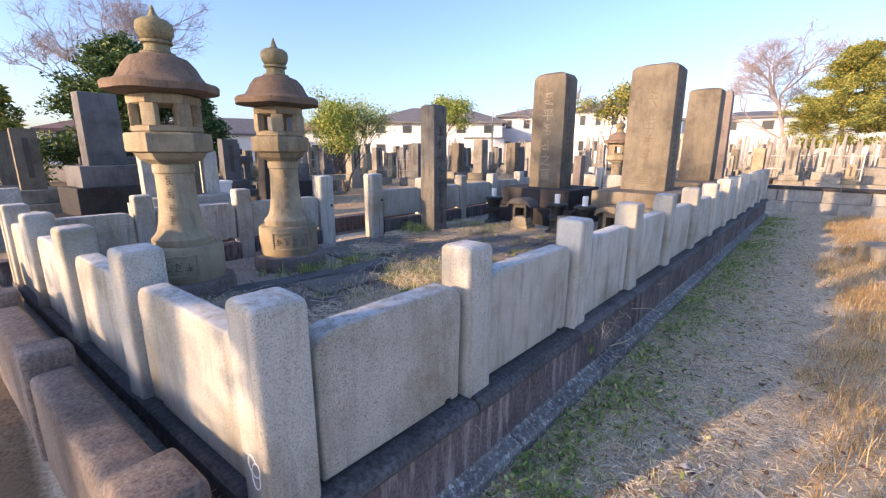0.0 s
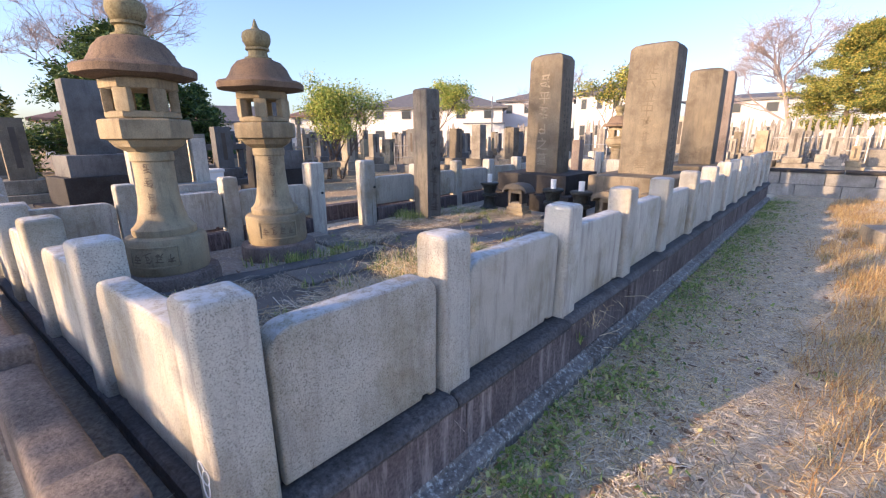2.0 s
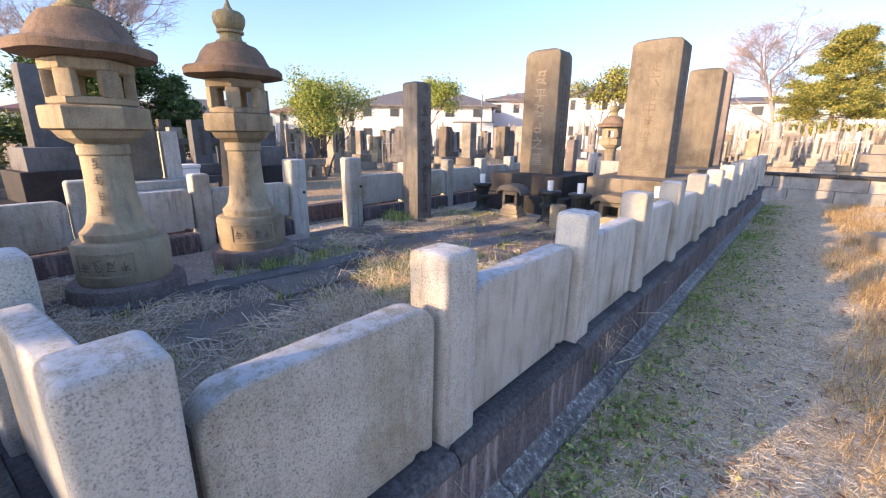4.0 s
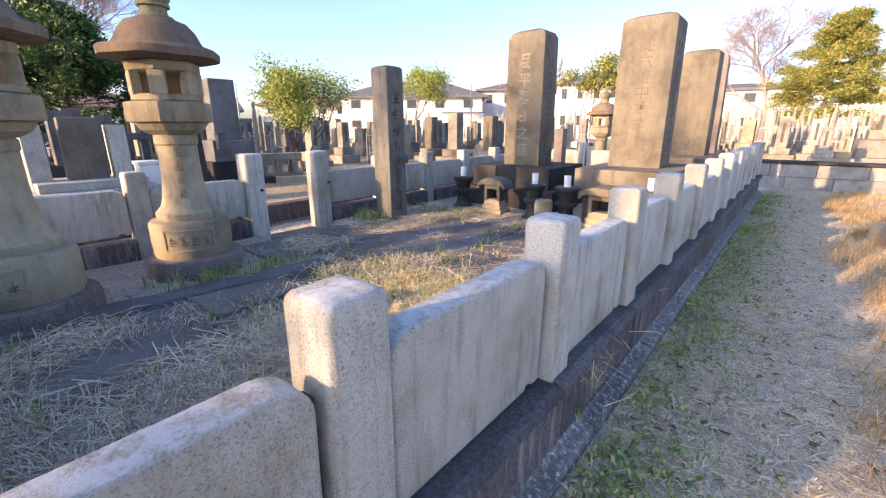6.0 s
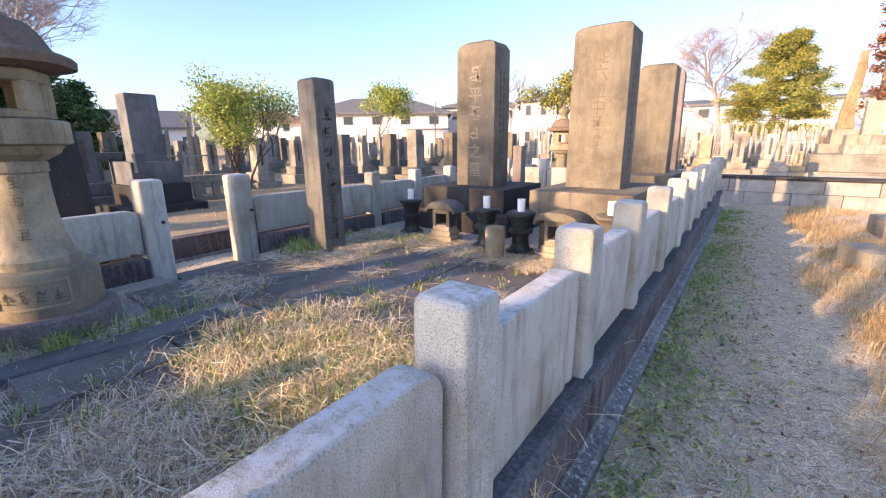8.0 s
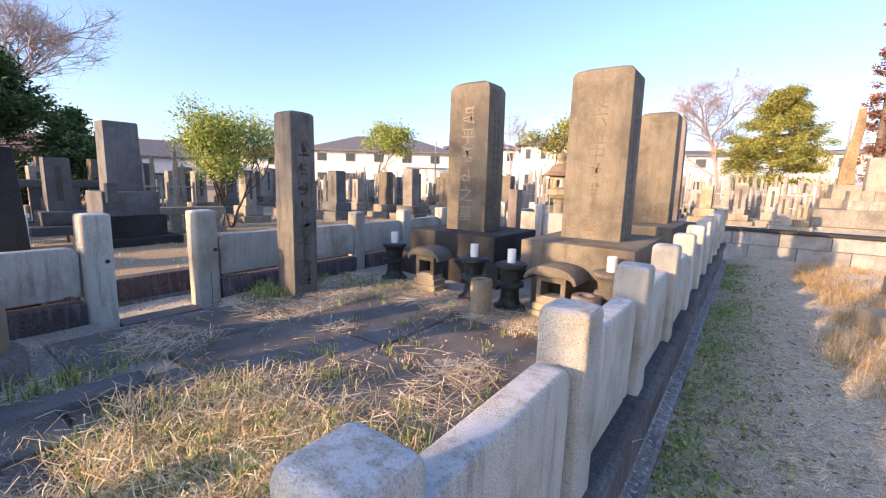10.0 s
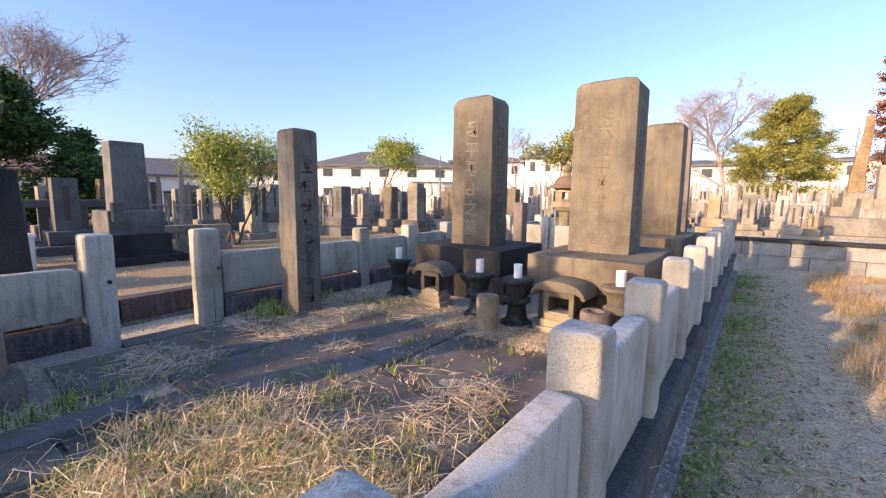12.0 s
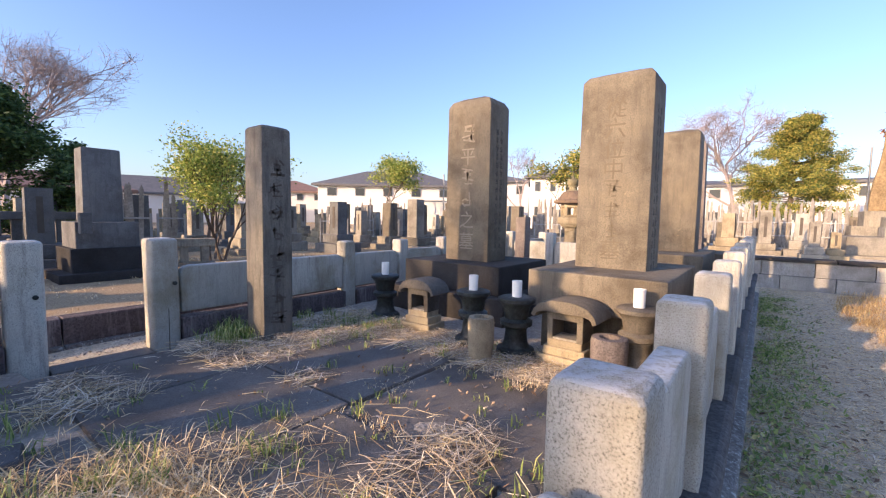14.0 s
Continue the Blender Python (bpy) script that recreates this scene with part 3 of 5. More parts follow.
# ---- monuments inside the plot ----
def monument(x0, x1, y0, y1, z0, z1, dome, taper, name, label, mat=GREYBROWN):
    """An upright shaft with a softly domed head."""
    bm = bmesh.new()
    w, d = x1 - x0, y1 - y0
    rings = []
    prof = [(1.0, z0), (1 - (1 - taper) * 0.5, (z0 + z1) / 2), (taper, z1 - 0.02), (taper * 0.985, z1), (taper * 0.86, z1 + dome * 0.55), (taper * 0.55, z1 + dome * 0.9), (taper * 0.2, z1 + dome)]
    for k, z in prof:
        rings.append([bm.verts.new(((x0 + x1) / 2 + sx * k * w / 2, (y0 + y1) / 2 + sy * k * d / 2, z)) for sx, sy in ((-1, -1), (1, -1), (1, 1), (-1, 1))])
    for a, b in zip(rings, rings[1:]):
        for k in range(4):
            bm.faces.new((a[k], a[(k + 1) % 4], b[(k + 1) % 4], b[k]))
    bm.faces.new(rings[0][::-1])
    bm.faces.new(rings[-1])
    up = [e for e in bm.edges if abs(e.verts[0].co.z - e.verts[1].co.z) > 0.002]
    bmesh.ops.bevel(bm, geom=up, offset=0.012, segments=2, affect="EDGES", profile=0.5)
    t = thing(name, label, "monument")
    smooth(part("shaft", bm, mat, t), 28)
    return t


def inscribe(t, rng, x, y, ztop, cell, rows, cols=1, face="-y", mat=INK, gap=0.25, thick=0.09, slope=0.0, foot=0.85):
    """Columns of carved characters on a face that leans back by slope above its foot."""
    for c in range(cols):
        off = (c - (cols - 1) / 2) * cell * (1 + gap)
        for r in range(rows):
            ob = part("character", strokes(rng, cell, 1, 1, gap, thick), mat, t)
            z = ztop - r * cell * (1 + gap)
            back = slope * (z - cell * 0.5 - foot)
            ob.matrix_basis = pose(x + off, y + back, z) if face == "-y" else pose(x - back, y + off, z, 0, 0, 90)
            ob["kind"] = "stuff"


rng = random.Random(11)
mA = monument(-3.27, -3.01, 3.82, 4.08, 0.20, 1.965, 0.03, 0.97, "stone_pillar", "tall dark grey square stone pillar with carved characters", PILLAR)
inscribe(mA, rng, -3.010, 3.95, 1.74, 0.145, 8, 1, "+x", INK, 0.18, 0.1, slope=0.0022, foot=0.3)
mB = monument(-2.79, -2.23, 5.92, 6.32, 0.81, 2.50, 0.10, 0.985, "memorial_stone", "tall grey-brown memorial stone with domed head and carved characters")


def carved(t, text, x, y, z, size, mat):
    """One readable carved character on a face that looks along -y."""
    c = bpy.data.curves.new("character", "FONT")
    c.body, c.size, c.extrude, c.align_x = text, size, 0.0015, "CENTER"
    o = new("character", c)
    me = bpy.data.meshes.new_from_object(o.evaluated_get(bpy.context.evaluated_depsgraph_get()))
    bpy.data.objects.remove(o)
    me.materials.append(mat)
    ob = new("character", me)
    ob.parent, ob.matrix_basis = t, pose(x, y, z, 90, 0, 0)


for k, text in enumerate("?平??之墓"):
    zc = 2.30 - 0.232 * k
    if text == "?":
        inscribe(mB, rng, -2.51, 5.921, zc, 0.19, 1, 1, "-y", PALEINK, 0.22, slope=0.0018)
    else:
        carved(mB, text, -2.51, 5.92 + 0.0018 * (zc - 0.95), zc - 0.19, 0.20, PALEINK)
inscribe(mB, rng, -2.230, 6.12, 2.25, 0.07, 15, 2, "+x", INK, 0.25, slope=0.0026)
mC = monument(-1.17, -0.60, 5.62, 6.05, 0.89, 2.42, 0.07, 0.975, "memorial_stone", "tall grey-brown memorial stone with chamfered head and carved characters")
for k, text in enumerate("從六位中???墓"):
    zc = 2.27 - 0.163 * k
    if text == "?":
        inscribe(mC, rng, -0.885, 5.621, zc, 0.15, 1, 1, "-y", SHADEINK, 0.1, 0.075, slope=0.0035)
    else:
        carved(mC, text, -0.885, 5.621 + 0.0035 * (zc - 0.95), zc - 0.15, 0.175, SHADEINK)
inscribe(mC, rng, -0.600, 5.83, 2.22, 0.075, 15, 2, "+x", INK, 0.2, slope=0.0047)
mD = monument(-1.08, -0.58, 8.2, 8.6, 0.89, 2.40, 0.05, 0.97, "memorial_stone", "grey-brown memorial stone with flat plain face")
mF = monument(-0.89, -0.67, 9.85, 10.1, 0.80, 2.45, 0.12, 0.8, "stone_stele", "narrow red-brown natural stone stele", BROWN)


def pedestal(t, tiers, mat=DARKSTONE):
    for k, (x0, x1, y0, y1, z0, z1) in enumerate(tiers):
        part("pedestal", box(x0, x1, y0, y1, z0, z1, 0.014), mat, t)


pedestal(mB, [(-3.12, -1.90, 5.60, 6.70, 0.52, 0.81), (-3.28, -1.78, 5.48, 6.85, 0.20, 0.52)])
pedestal(mC, [(-1.36, -0.36, 5.12, 6.45, 0.60, 0.89), (-1.28, -0.44, 5.22, 6.40, 0.20, 0.60)], GREYBROWN)
pedestal(mD, [(-1.28, -0.42, 7.6, 9.0, 0.55, 0.89), (-1.4, -0.35, 7.4, 9.2, 0.2, 0.55)], GREYBROWN)
pedestal(mF, [(-1.1, -0.35, 9.6, 10.4, 0.2, 0.80)], GREYBROWN)
red_post = thing("stone_marker", "small square red-brown stone marker post", "grave marker")
smooth(part("shaft", box(-3.10, -2.93, 8.20, 8.40, 0.20, 1.30, 0.012), BROWN, red_post))


def stone_lantern(m, label):
    t = thing("stone_lantern", label, "stone lantern", m, "pair of stone lanterns")
    g = IN_Z
    smooth(part("lower_base", roughen(lathe([(0.39, g - 0.05), (0.395, g + 0.08), (0.385, g + 0.125), (0.36, g + 0.135)], 28), 0.008), BROWN, t))
    smooth(part("drum", lathe([(0.30, 0.40), (0.315, 0.43), (0.315, 0.65), (0.30, 0.675), (0.26, 0.685)], 36), TAN, t))
    smooth(part("shaft", lathe([(0.24, 0.685), (0.245, 0.70), (0.245, 0.735), (0.225, 0.75), (0.195, 0.785), (0.172, 0.86), (0.156, 0.97), (0.15, 1.1), (0.15, 1.22), (0.162, 1.232), (0.162, 1.285), (0.15, 1.295)], 36), TAN, t))
    smooth(part("platform", lathe([(0.17, 1.295), (0.24, 1.33), (0.275, 1.375), (0.32, 1.385), (0.325, 1.395), (0.325, 1.505), (0.315, 1.515), (0.28, 1.52)], 6, phase=0.26), TAN, t), 25)
    # the fire box: six corner posts between two rings, open on all sides
    fb = part("fire_box", lathe([(0.25, 1.52), (0.265, 1.53), (0.265, 1.565), (0.25, 1.57)], 6, phase=0.26), TAN, t)
    part("fire_box_lintel", lathe([(0.245, 1.71), (0.27, 1.72), (0.27, 1.775), (0.25, 1.785)], 6, phase=0.26), TAN, t)
    for k in range(6):
        a = 0.26 + math.pi / 3 * k
        ob = smooth(part("corner_post", box(-0.036, 0.036, -0.058, 0.058, 1.56, 1.72, 0.02), TAN, t))
        ob.matrix_basis = pose(0.225 * math.cos(a), 0.225 * math.sin(a), 0, 0, 0, math.degrees(a))
    roof = lathe([(0.26, 1.785), (0.40, 1.795), (0.425, 1.80), (0.43, 1.845), (0.41, 1.862), (0.335, 1.88), (0.30, 1.92), (0.265, 1.98), (0.215, 2.03), (0.14, 2.055), (0.11, 2.06)], 6 * 6, phase=0.26)
    for v in roof.verts:                        # the eaves are softly six-sided
        a = math.atan2(v.co.y, v.co.x) - 0.26
        r = math.hypot(v.co.x, v.co.y)
        k = (0.975 + 0.025 * (abs(((a / (math.pi / 3)) % 1) - 0.5) * 2)) if r > 0.3 else 1.0
        v.co.x *= k
        v.co.y *= k
        if r > 0.38:
            v.co.z += 0.006 * (k - 0.975) / 0.025
    smooth(part("roof", roof, ROOFSTONE, t), 40)
    smooth(part("neck", lathe([(0.125, 2.05), (0.13, 2.07), (0.10, 2.078), (0.092, 2.10), (0.092, 2.125), (0.115, 2.132), (0.115, 2.15), (0.09, 2.156)], 28), MOSSY, t))
    smooth(part("finial", lathe([(0.085, 2.15), (0.112, 2.165), (0.132, 2.20), (0.137, 2.235), (0.13, 2.268), (0.10, 2.288), (0.07, 2.295), (0.045, 2.302), (0.028, 2.325), (0.016, 2.36), (0.006, 2.385)], 28), MOSSY, t), 50)
    rg = random.Random(5)
    a = radians(-36)
    for k, (r, tilt) in enumerate(((0.151, 0), (0.152, -1), (0.156, -4), (0.164, -7))):
        ob = part("character", strokes(rg, 0.07, 1, 1, 0.15, 0.07), TANINK, t)
        ob["kind"] = "stuff"
        ob.matrix_basis = pose(r * math.cos(a), r * math.sin(a), 1.215 - 0.098 * k, tilt, 0, -36 + 90)
    for k in range(4):
        a = radians(-36 + (k - 1.5) * 16)
        ob = part("character", strokes(rg, 0.08, 1, 1, 0.1, 0.07), TANINK, t)
        ob["kind"] = "stuff"
        ob.matrix_basis = pose(0.316 * math.cos(a), 0.316 * math.sin(a), 0.59, 0, 0, math.degrees(a) + 90)
    verts, faces = [], []                       # a raised border round the carved lettering of the drum
    for z0, z1, a0, a1 in ((0.47, 0.482, -72, 0), (0.618, 0.63, -72, 0), (0.482, 0.618, -72, -69.5), (0.482, 0.618, -2.5, 0)):
        n = max(1, int((a1 - a0) / 6))
        for k in range(n):
            b0, b1 = radians(a0 + (a1 - a0) * k / n), radians(a0 + (a1 - a0) * (k + 1) / n)
            i = len(verts)
            for r in (0.312, 0.322):
                verts += [(r * math.cos(b), r * math.sin(b), z) for b, z in ((b0, z0), (b1, z0), (b1, z1), (b0, z1))]
            faces += [(i + 4, i + 5, i + 6, i + 7), (i, i + 1, i + 5, i + 4), (i + 1, i + 2, i + 6, i + 5), (i + 2, i + 3, i + 7, i + 6), (i + 3, i, i + 4, i + 7)]
    me = bpy.data.meshes.new("border")
    me.from_pydata(verts, [], faces)
    me.materials.append(TAN)
    new("border", me).parent = t
    for ob in t.children:                       # slender build
        ob.matrix_basis = Matrix.Diagonal((0.87, 0.87, 1, 1)) @ ob.matrix_basis
    return t


lanA = stone_lantern(pose(-2.75, 0.66, 0), "tall tan stone lantern with rust-brown roof and olive jewel finial")
copy_thing(lanA, pose(-2.98, 1.66, 0, 0, 0, 12))


# ---- offerings before the memorial stones ----
def flower_stand(m, mat, label, s=1.0, cup=True):
    t = thing("flower_stand", label, "flower stand", m, "flower stands before the memorial stones")
    smooth(part("foot", lathe([(0.14, 0.0), (0.146, 0.03), (0.135, 0.055), (0.105, 0.068), (0.092, 0.09), (0.085, 0.12)], 28), mat, t))
    smooth(part("stem", lathe([(0.085, 0.12), (0.078, 0.19), (0.09, 0.215), (0.118, 0.23), (0.12, 0.262), (0.09, 0.28)], 28), mat, t))
    smooth(part("bowl", lathe([(0.085, 0.28), (0.09, 0.30), (0.10, 0.36), (0.125, 0.395), (0.138, 0.405), (0.138, 0.43), (0.115, 0.44), (0.05, 0.438)], 28), mat, t))
    if cup:
        c = thing("flower_cup", "white plastic flower cup standing in a stone flower stand", "cup", m, "white flower cups")
        smooth(part("cup", lathe([(0.036, 0.435), (0.038, 0.55), (0.038, 0.558), (0.033, 0.558), (0.031, 0.45)], 20), WHITEPLASTIC, c))
    return t


flower_stand(pose(-2.86, 5.02, IN_Z), BLACKVASE, "blackened stone flower stand beside the small altar lantern")
flower_stand(pose(-1.72, 4.88, IN_Z), BLACKVASE, "blackened stone flower stand before the memorial stones")
flower_stand(pose(-1.32, 4.86, IN_Z), BLACKVASE, "blackened stone flower stand with greenish streaks")
flower_stand(pose(-0.50, 4.98, IN_Z + 0.02), GREYBROWN, "tan stone flower stand before the chamfered memorial stone")


def altar_lantern(m, w, label, mat=GREYBROWN):
    """A low stone offering house: stepped base, hollow body and an arched roof with turned-up eaves."""
    t = thing("altar_lantern", label, "incense altar", m, "stone incense altars")
    h = w * 0.62
    part("base", box(-h * 0.62, h * 0.62, -h * 0.5, h * 0.5, -0.03, 0.075, 0.012), TAN, t)
    part("step", box(-h * 0.52, h * 0.52, -h * 0.42, h * 0.42, 0.07, 0.135, 0.014), TAN, t)
    part("sill", box(-h * 0.43, h * 0.43, -h * 0.36, h * 0.36, 0.13, 0.185, 0.008), TAN, t)
    for s in (-1, 1):
        part("side", box(s * h * 0.37 - 0.022, s * h * 0.37 + 0.022, -h * 0.36, h * 0.36, 0.18, 0.335, 0.008), mat, t)
    part("back", box(-h * 0.34, h * 0.34, h * 0.29, h * 0.35, 0.18, 0.335), DARKSTONE, t)
    part("lintel", box(-h * 0.45, h * 0.45, -h * 0.37, h * 0.37, 0.325, 0.375, 0.008), mat, t)
    pts = [(-w / 2, 0.375), (-w / 2 + 0.03, 0.36), (-w * 0.40, 0.395), (-w * 0.30, 0.41), (w * 0.30, 0.41), (w * 0.40, 0.395), (w / 2 - 0.03, 0.36), (w / 2, 0.375)]
    pts += [(w * 0.46, 0.42), (w * 0.36, 0.465), (w * 0.2, 0.49), (0, 0.497), (-w * 0.2, 0.49), (-w * 0.36, 0.465), (-w * 0.46, 0.42)]
    bm = extrude_outline(pts, h * 1.05, 0.012, axis="y")
    bmesh.ops.translate(bm, vec=(0, h * 0.525, -0.03), verts=bm.verts)
    smooth(part("roof", bm, mat, t), 45)
    part("tray", box(-h * 0.30, h * 0.30, -h * 0.34, h * 0.2, 0.184, 0.20, 0.004), PALE, t)
    return t


altar_lantern(pose(-2.30, 4.95, IN_Z, 0, 0, 2), 0.40, "small blackened stone incense altar with arched roof before the domed stone", SOOTY)
altar_lantern(pose(-0.93, 4.93, IN_Z, 0, 0, -2), 0.47, "small tan stone incense altar with arched roof and hollow body")
for x, y, r, h, lab, mt in ((-1.44, 4.56, 0.095, 0.33, "short tan round stone vase standing on the plot", TAN), (-0.62, 4.78, 0.115, 0.29, "short red-brown round stone vase beside the incense altar", BROWN)):
    t = thing("stone_vase", lab, "vase", pose(x, y, IN_Z - 0.01))
    smooth(part("body", lathe([(r * 0.8, 0), (r * 0.86, 0.03), (r * 0.98, h * 0.5), (r, h * 0.9), (r * 0.93, h), (r * 0.55, h + 0.002), (r * 0.5, h - 0.05)], 28), mt, t))

# dark paving slabs, with gaps that straw has filled
paving = thing("paving", "dark worn stone paving slabs laid in the grave plot", "paving", kind="structure")
rng = random.Random(21)
for x0, x1, y0, y1 in ((-2.55, -1.60, 2.55, 3.50), (-2.55, -1.60, 3.52, 4.5), (-1.58, -0.62, 2.50, 3.40), (-1.58, -0.40, 3.42, 4.42), (-3.30, -2.57, 2.70, 3.60), (-2.50, -1.95, 0.55, 1.30),
                       (-2.35, -1.85, 1.33, 1.95), (-2.30, -1.62, 1.98, 2.52), (-0.6, -0.25, 2.7, 3.4), (-1.93, -1.42, 0.50, 1.26), (-1.83, -1.46, 1.28, 1.95), (-3.28, -2.62, 2.12, 2.68), (-2.92, -2.53, 0.10, 0.53), (-2.50, -1.60, -0.02, 0.52)):
    bm = box(x0, x1, y0, y1, IN_Z - 0.10, IN_Z + rng.uniform(0.010, 0.022), 0.014)
    ob = part("slab", bm, SLAB, paving)
    ob.matrix_basis = pose(0, 0, 0, rng.uniform(-0.2, 0.2), rng.uniform(-0.2, 0.2), 0)


edging = thing("edging_stone", "long pale blue-grey edging stone set in the plot floor", "kerb", pose(-2.36, 1.36, IN_Z, 0, 0, -8))
bm = box(-0.10, 0.10, -0.98, 0.98, -0.12, 0.045, 0.02, seg=3)
bmesh.ops.subdivide_edges(bm, edges=[e for e in bm.edges if e.calc_length() > 1.0], cuts=12)
smooth(part("stone", roughen(bm, 0.012, 5.0), BLUEGREY, edging))


# ---- grass, straw and litter ----
def tufts(name, label, mat, rng, spots, per, spread, hgt, lean, width, floor):
    """Bent blades growing from many spots: each blade a narrow strip of its own."""
    verts, faces = [], []
    for cx, cy, size in spots:
        for _ in range(max(1, int(per * size))):
            a, r = rng.uniform(0, 6.283), spread * size * math.sqrt(rng.random())
            x, y = cx + r * math.cos(a), cy + r * math.sin(a)
            z = floor(x, y) - 0.004
            h, ln, b = hgt * size * rng.uniform(0.4, 1.2), lean * rng.uniform(0.2, 1.3), rng.uniform(0, 6.283)
            dx, dy, w = math.cos(b), math.sin(b), width * rng.uniform(0.6, 1.3)
            px, py = -dy * w / 2, dx * w / 2
            k = len(verts)
            m1, t1 = ln * h * 0.35, ln * h
            verts += [(x - px, y - py, z), (x + px, y + py, z), (x + dx * m1 - px, y + dy * m1 - py, z + h * 0.6), (x + dx * m1 + px, y + dy * m1 + py, z + h * 0.6),
                      (x + dx * t1, y + dy * t1, z + h * max(0.12, 1.0 - 0.45 * ln))]
            faces += [(k, k + 1, k + 3, k + 2), (k + 2, k + 3, k + 4)]
    me = bpy.data.meshes.new(name)
    me.from_pydata(verts, [], faces)
    me.materials.append(mat)
    return tagged(new(name, me), label, "grass", kind="stuff")


def litter(name, label, mat, rng, n, where, floor, length, width, rise=0.02):
    """Fallen stalks and leaves lying flat."""
    verts, faces = [], []
    for _ in range(n):
        x, y = where(rng)
        b, ln, w = rng.uniform(0, 6.283), length * rng.uniform(0.3, 1.3), width * rng.uniform(0.6, 1.4)
        dx, dy = math.cos(b) * ln / 2, math.sin(b) * ln / 2
        px, py = -math.sin(b) * w / 2, math.cos(b) * w / 2
        z0, z1, zm = (floor(x, y) + rng.uniform(0.002, rise) for _ in range(3))
        k = len(verts)
        cx, cy = x + px * rng.uniform(-3, 3), y + py * rng.uniform(-3, 3)
        verts += [(x - dx - px, y - dy - py, z0), (x - dx + px, y - dy + py, z0 + 0.002), (cx - px, cy - py, zm + 0.004), (cx + px, cy + py, zm + 0.005), (x + dx, y + dy, z1)]
        faces += [(k, k + 1, k + 3, k + 2), (k + 2, k + 3, k + 4)]
    me = bpy.data.meshes.new(name)
    me.from_pydata(verts, [], faces)
    me.materials.append(mat)
    return tagged(new(name, me), label, "litter", kind="stuff")


def in_floor(x, y):
    return IN_Z - 0.012 + 0.02 * noise.noise(Vector((x * 2.1, y * 2.1, 7))) + 0.008


rng = random.Random(31)
SLABS = ((-2.5, -0.45, 2.70, 4.4), (-3.4, -1.60, 0.45, 3.3))


def bare(x, y):
    return any(a < x < b and c < y < d for a, b, c, d in SLABS)


def spot_list(n, x0, x1, y0, y1, lo, hi, keep=1.0):
    out = []
    while len(out) < n:
        x, y = rng.uniform(x0, x1), rng.uniform(y0, y1)
        if bare(x, y) and rng.random() > keep:
            continue
        if noise.noise(Vector((x * 2.2, y * 2.2, 5))) < rng.uniform(-0.25, 0.30):
            continue
        out.append((x, y, rng.uniform(lo, hi)))
    return out


tufts("dry_grass", "matted dry straw-coloured grass in the grave plot", STRAW, rng, spot_list(150, -3.2, -0.35, 0.2, 2.7, 0.5, 1.1, 0.10) + spot_list(260, -1.9, -0.33, 0.2, 2.6, 0.4, 1.3, 0.2), 24, 0.12, 0.10, 2.2, 0.003, in_floor)
tufts("dry_grass", "bright dry grass clumps between paving slabs", STRAW, rng, [(rng.gauss(-1.15, 0.42), rng.gauss(2.35, 0.26), rng.uniform(0.4, 1.4)) for _ in range(120)], 28, 0.09, 0.13, 1.7, 0.0032, in_floor)
tufts("dry_grass", "dry grass at the feet of the stones", STRAW, rng, spot_list(170, -3.2, -0.3, 4.3, 5.1, 0.4, 0.9) + [(rng.gauss(-1.0, 0.35), rng.gauss(3.42, 0.08), 0.7) for _ in range(26)] + [(rng.gauss(-1.6, 0.06), rng.uniform(2.6, 4.3), 0.6) for _ in range(22)], 18, 0.09, 0.08, 1.6, 0.0035, in_floor)
tufts("green_weeds", "green weeds among the dry grass of the plot", GRASS, rng, [(rng.gauss(-1.05, 0.4), rng.gauss(2.2, 0.32), rng.uniform(0.5, 1.2)) for _ in range(300)] + [(rng.uniform(-3.2, -0.3), rng.uniform(0.2, 5.0), rng.uniform(0.3, 0.9)) for _ in range(190)]
      + [(rng.gauss(-2.55, 0.12), rng.gauss(1.75, 0.25), 0.9) for _ in range(40)] + [(rng.gauss(-3.3, 0.12), rng.gauss(3.75, 0.12), 1.2) for _ in range(30)] + [(rng.gauss(-3.0, 0.3), rng.gauss(4.6, 0.2), 0.8) for _ in range(40)], 16, 0.06, 0.13, 0.7, 0.006, in_floor)
def stalk_spot(r):
    """Stalks gather off the bare slabs and in a few drifts on them."""
    while True:
        x, y = r.uniform(-3.35, -0.42), r.uniform(0.12, 5.0)
        if not bare(x, y) or noise.noise(Vector((x * 1.7, y * 1.7, 3))) > 0.30:
            return x, y


litter("straw_litter", "fallen dry stalks lying over the plot", STRAW, rng, 4200, stalk_spot, in_floor, 0.34, 0.0032, 0.05)
litter("straw_litter", "pale dry straw heaped in the sunny middle of the plot", STRAW, rng, 3200, lambda r: (r.gauss(-1.05, 0.42), r.gauss(2.25, 0.28)), lambda x, y: in_floor(x, y) + 0.012, 0.20, 0.0032, 0.09)
litter("straw_litter", "grey matted dead stalks lying over the plot", DEADSTRAW, rng, 9500, stalk_spot, in_floor, 0.28, 0.0034, 0.055)
tufts("dry_grass", "collapsed grey dead grass mats beside the fence", DEADSTRAW, rng, spot_list(600, -2.2, -0.36, 0.2, 1.75, 0.4, 1.4, 0.15) + spot_list(160, -3.2, -1.9, 0.15, 2.4, 0.4, 1.0, 0.08), 26, 0.13, 0.09, 2.3, 0.003, in_floor)
litter("straw_litter", "fallen dry stalks over the paving", STRAW, rng, 420, lambda r: (r.gauss(-1.3, 0.6), r.gauss(2.75, 0.45)), lambda x, y: in_floor(x, y) + 0.02, 0.17, 0.0035, 0.02)


def path_floor(x, y):
    return ground_height(x, y)


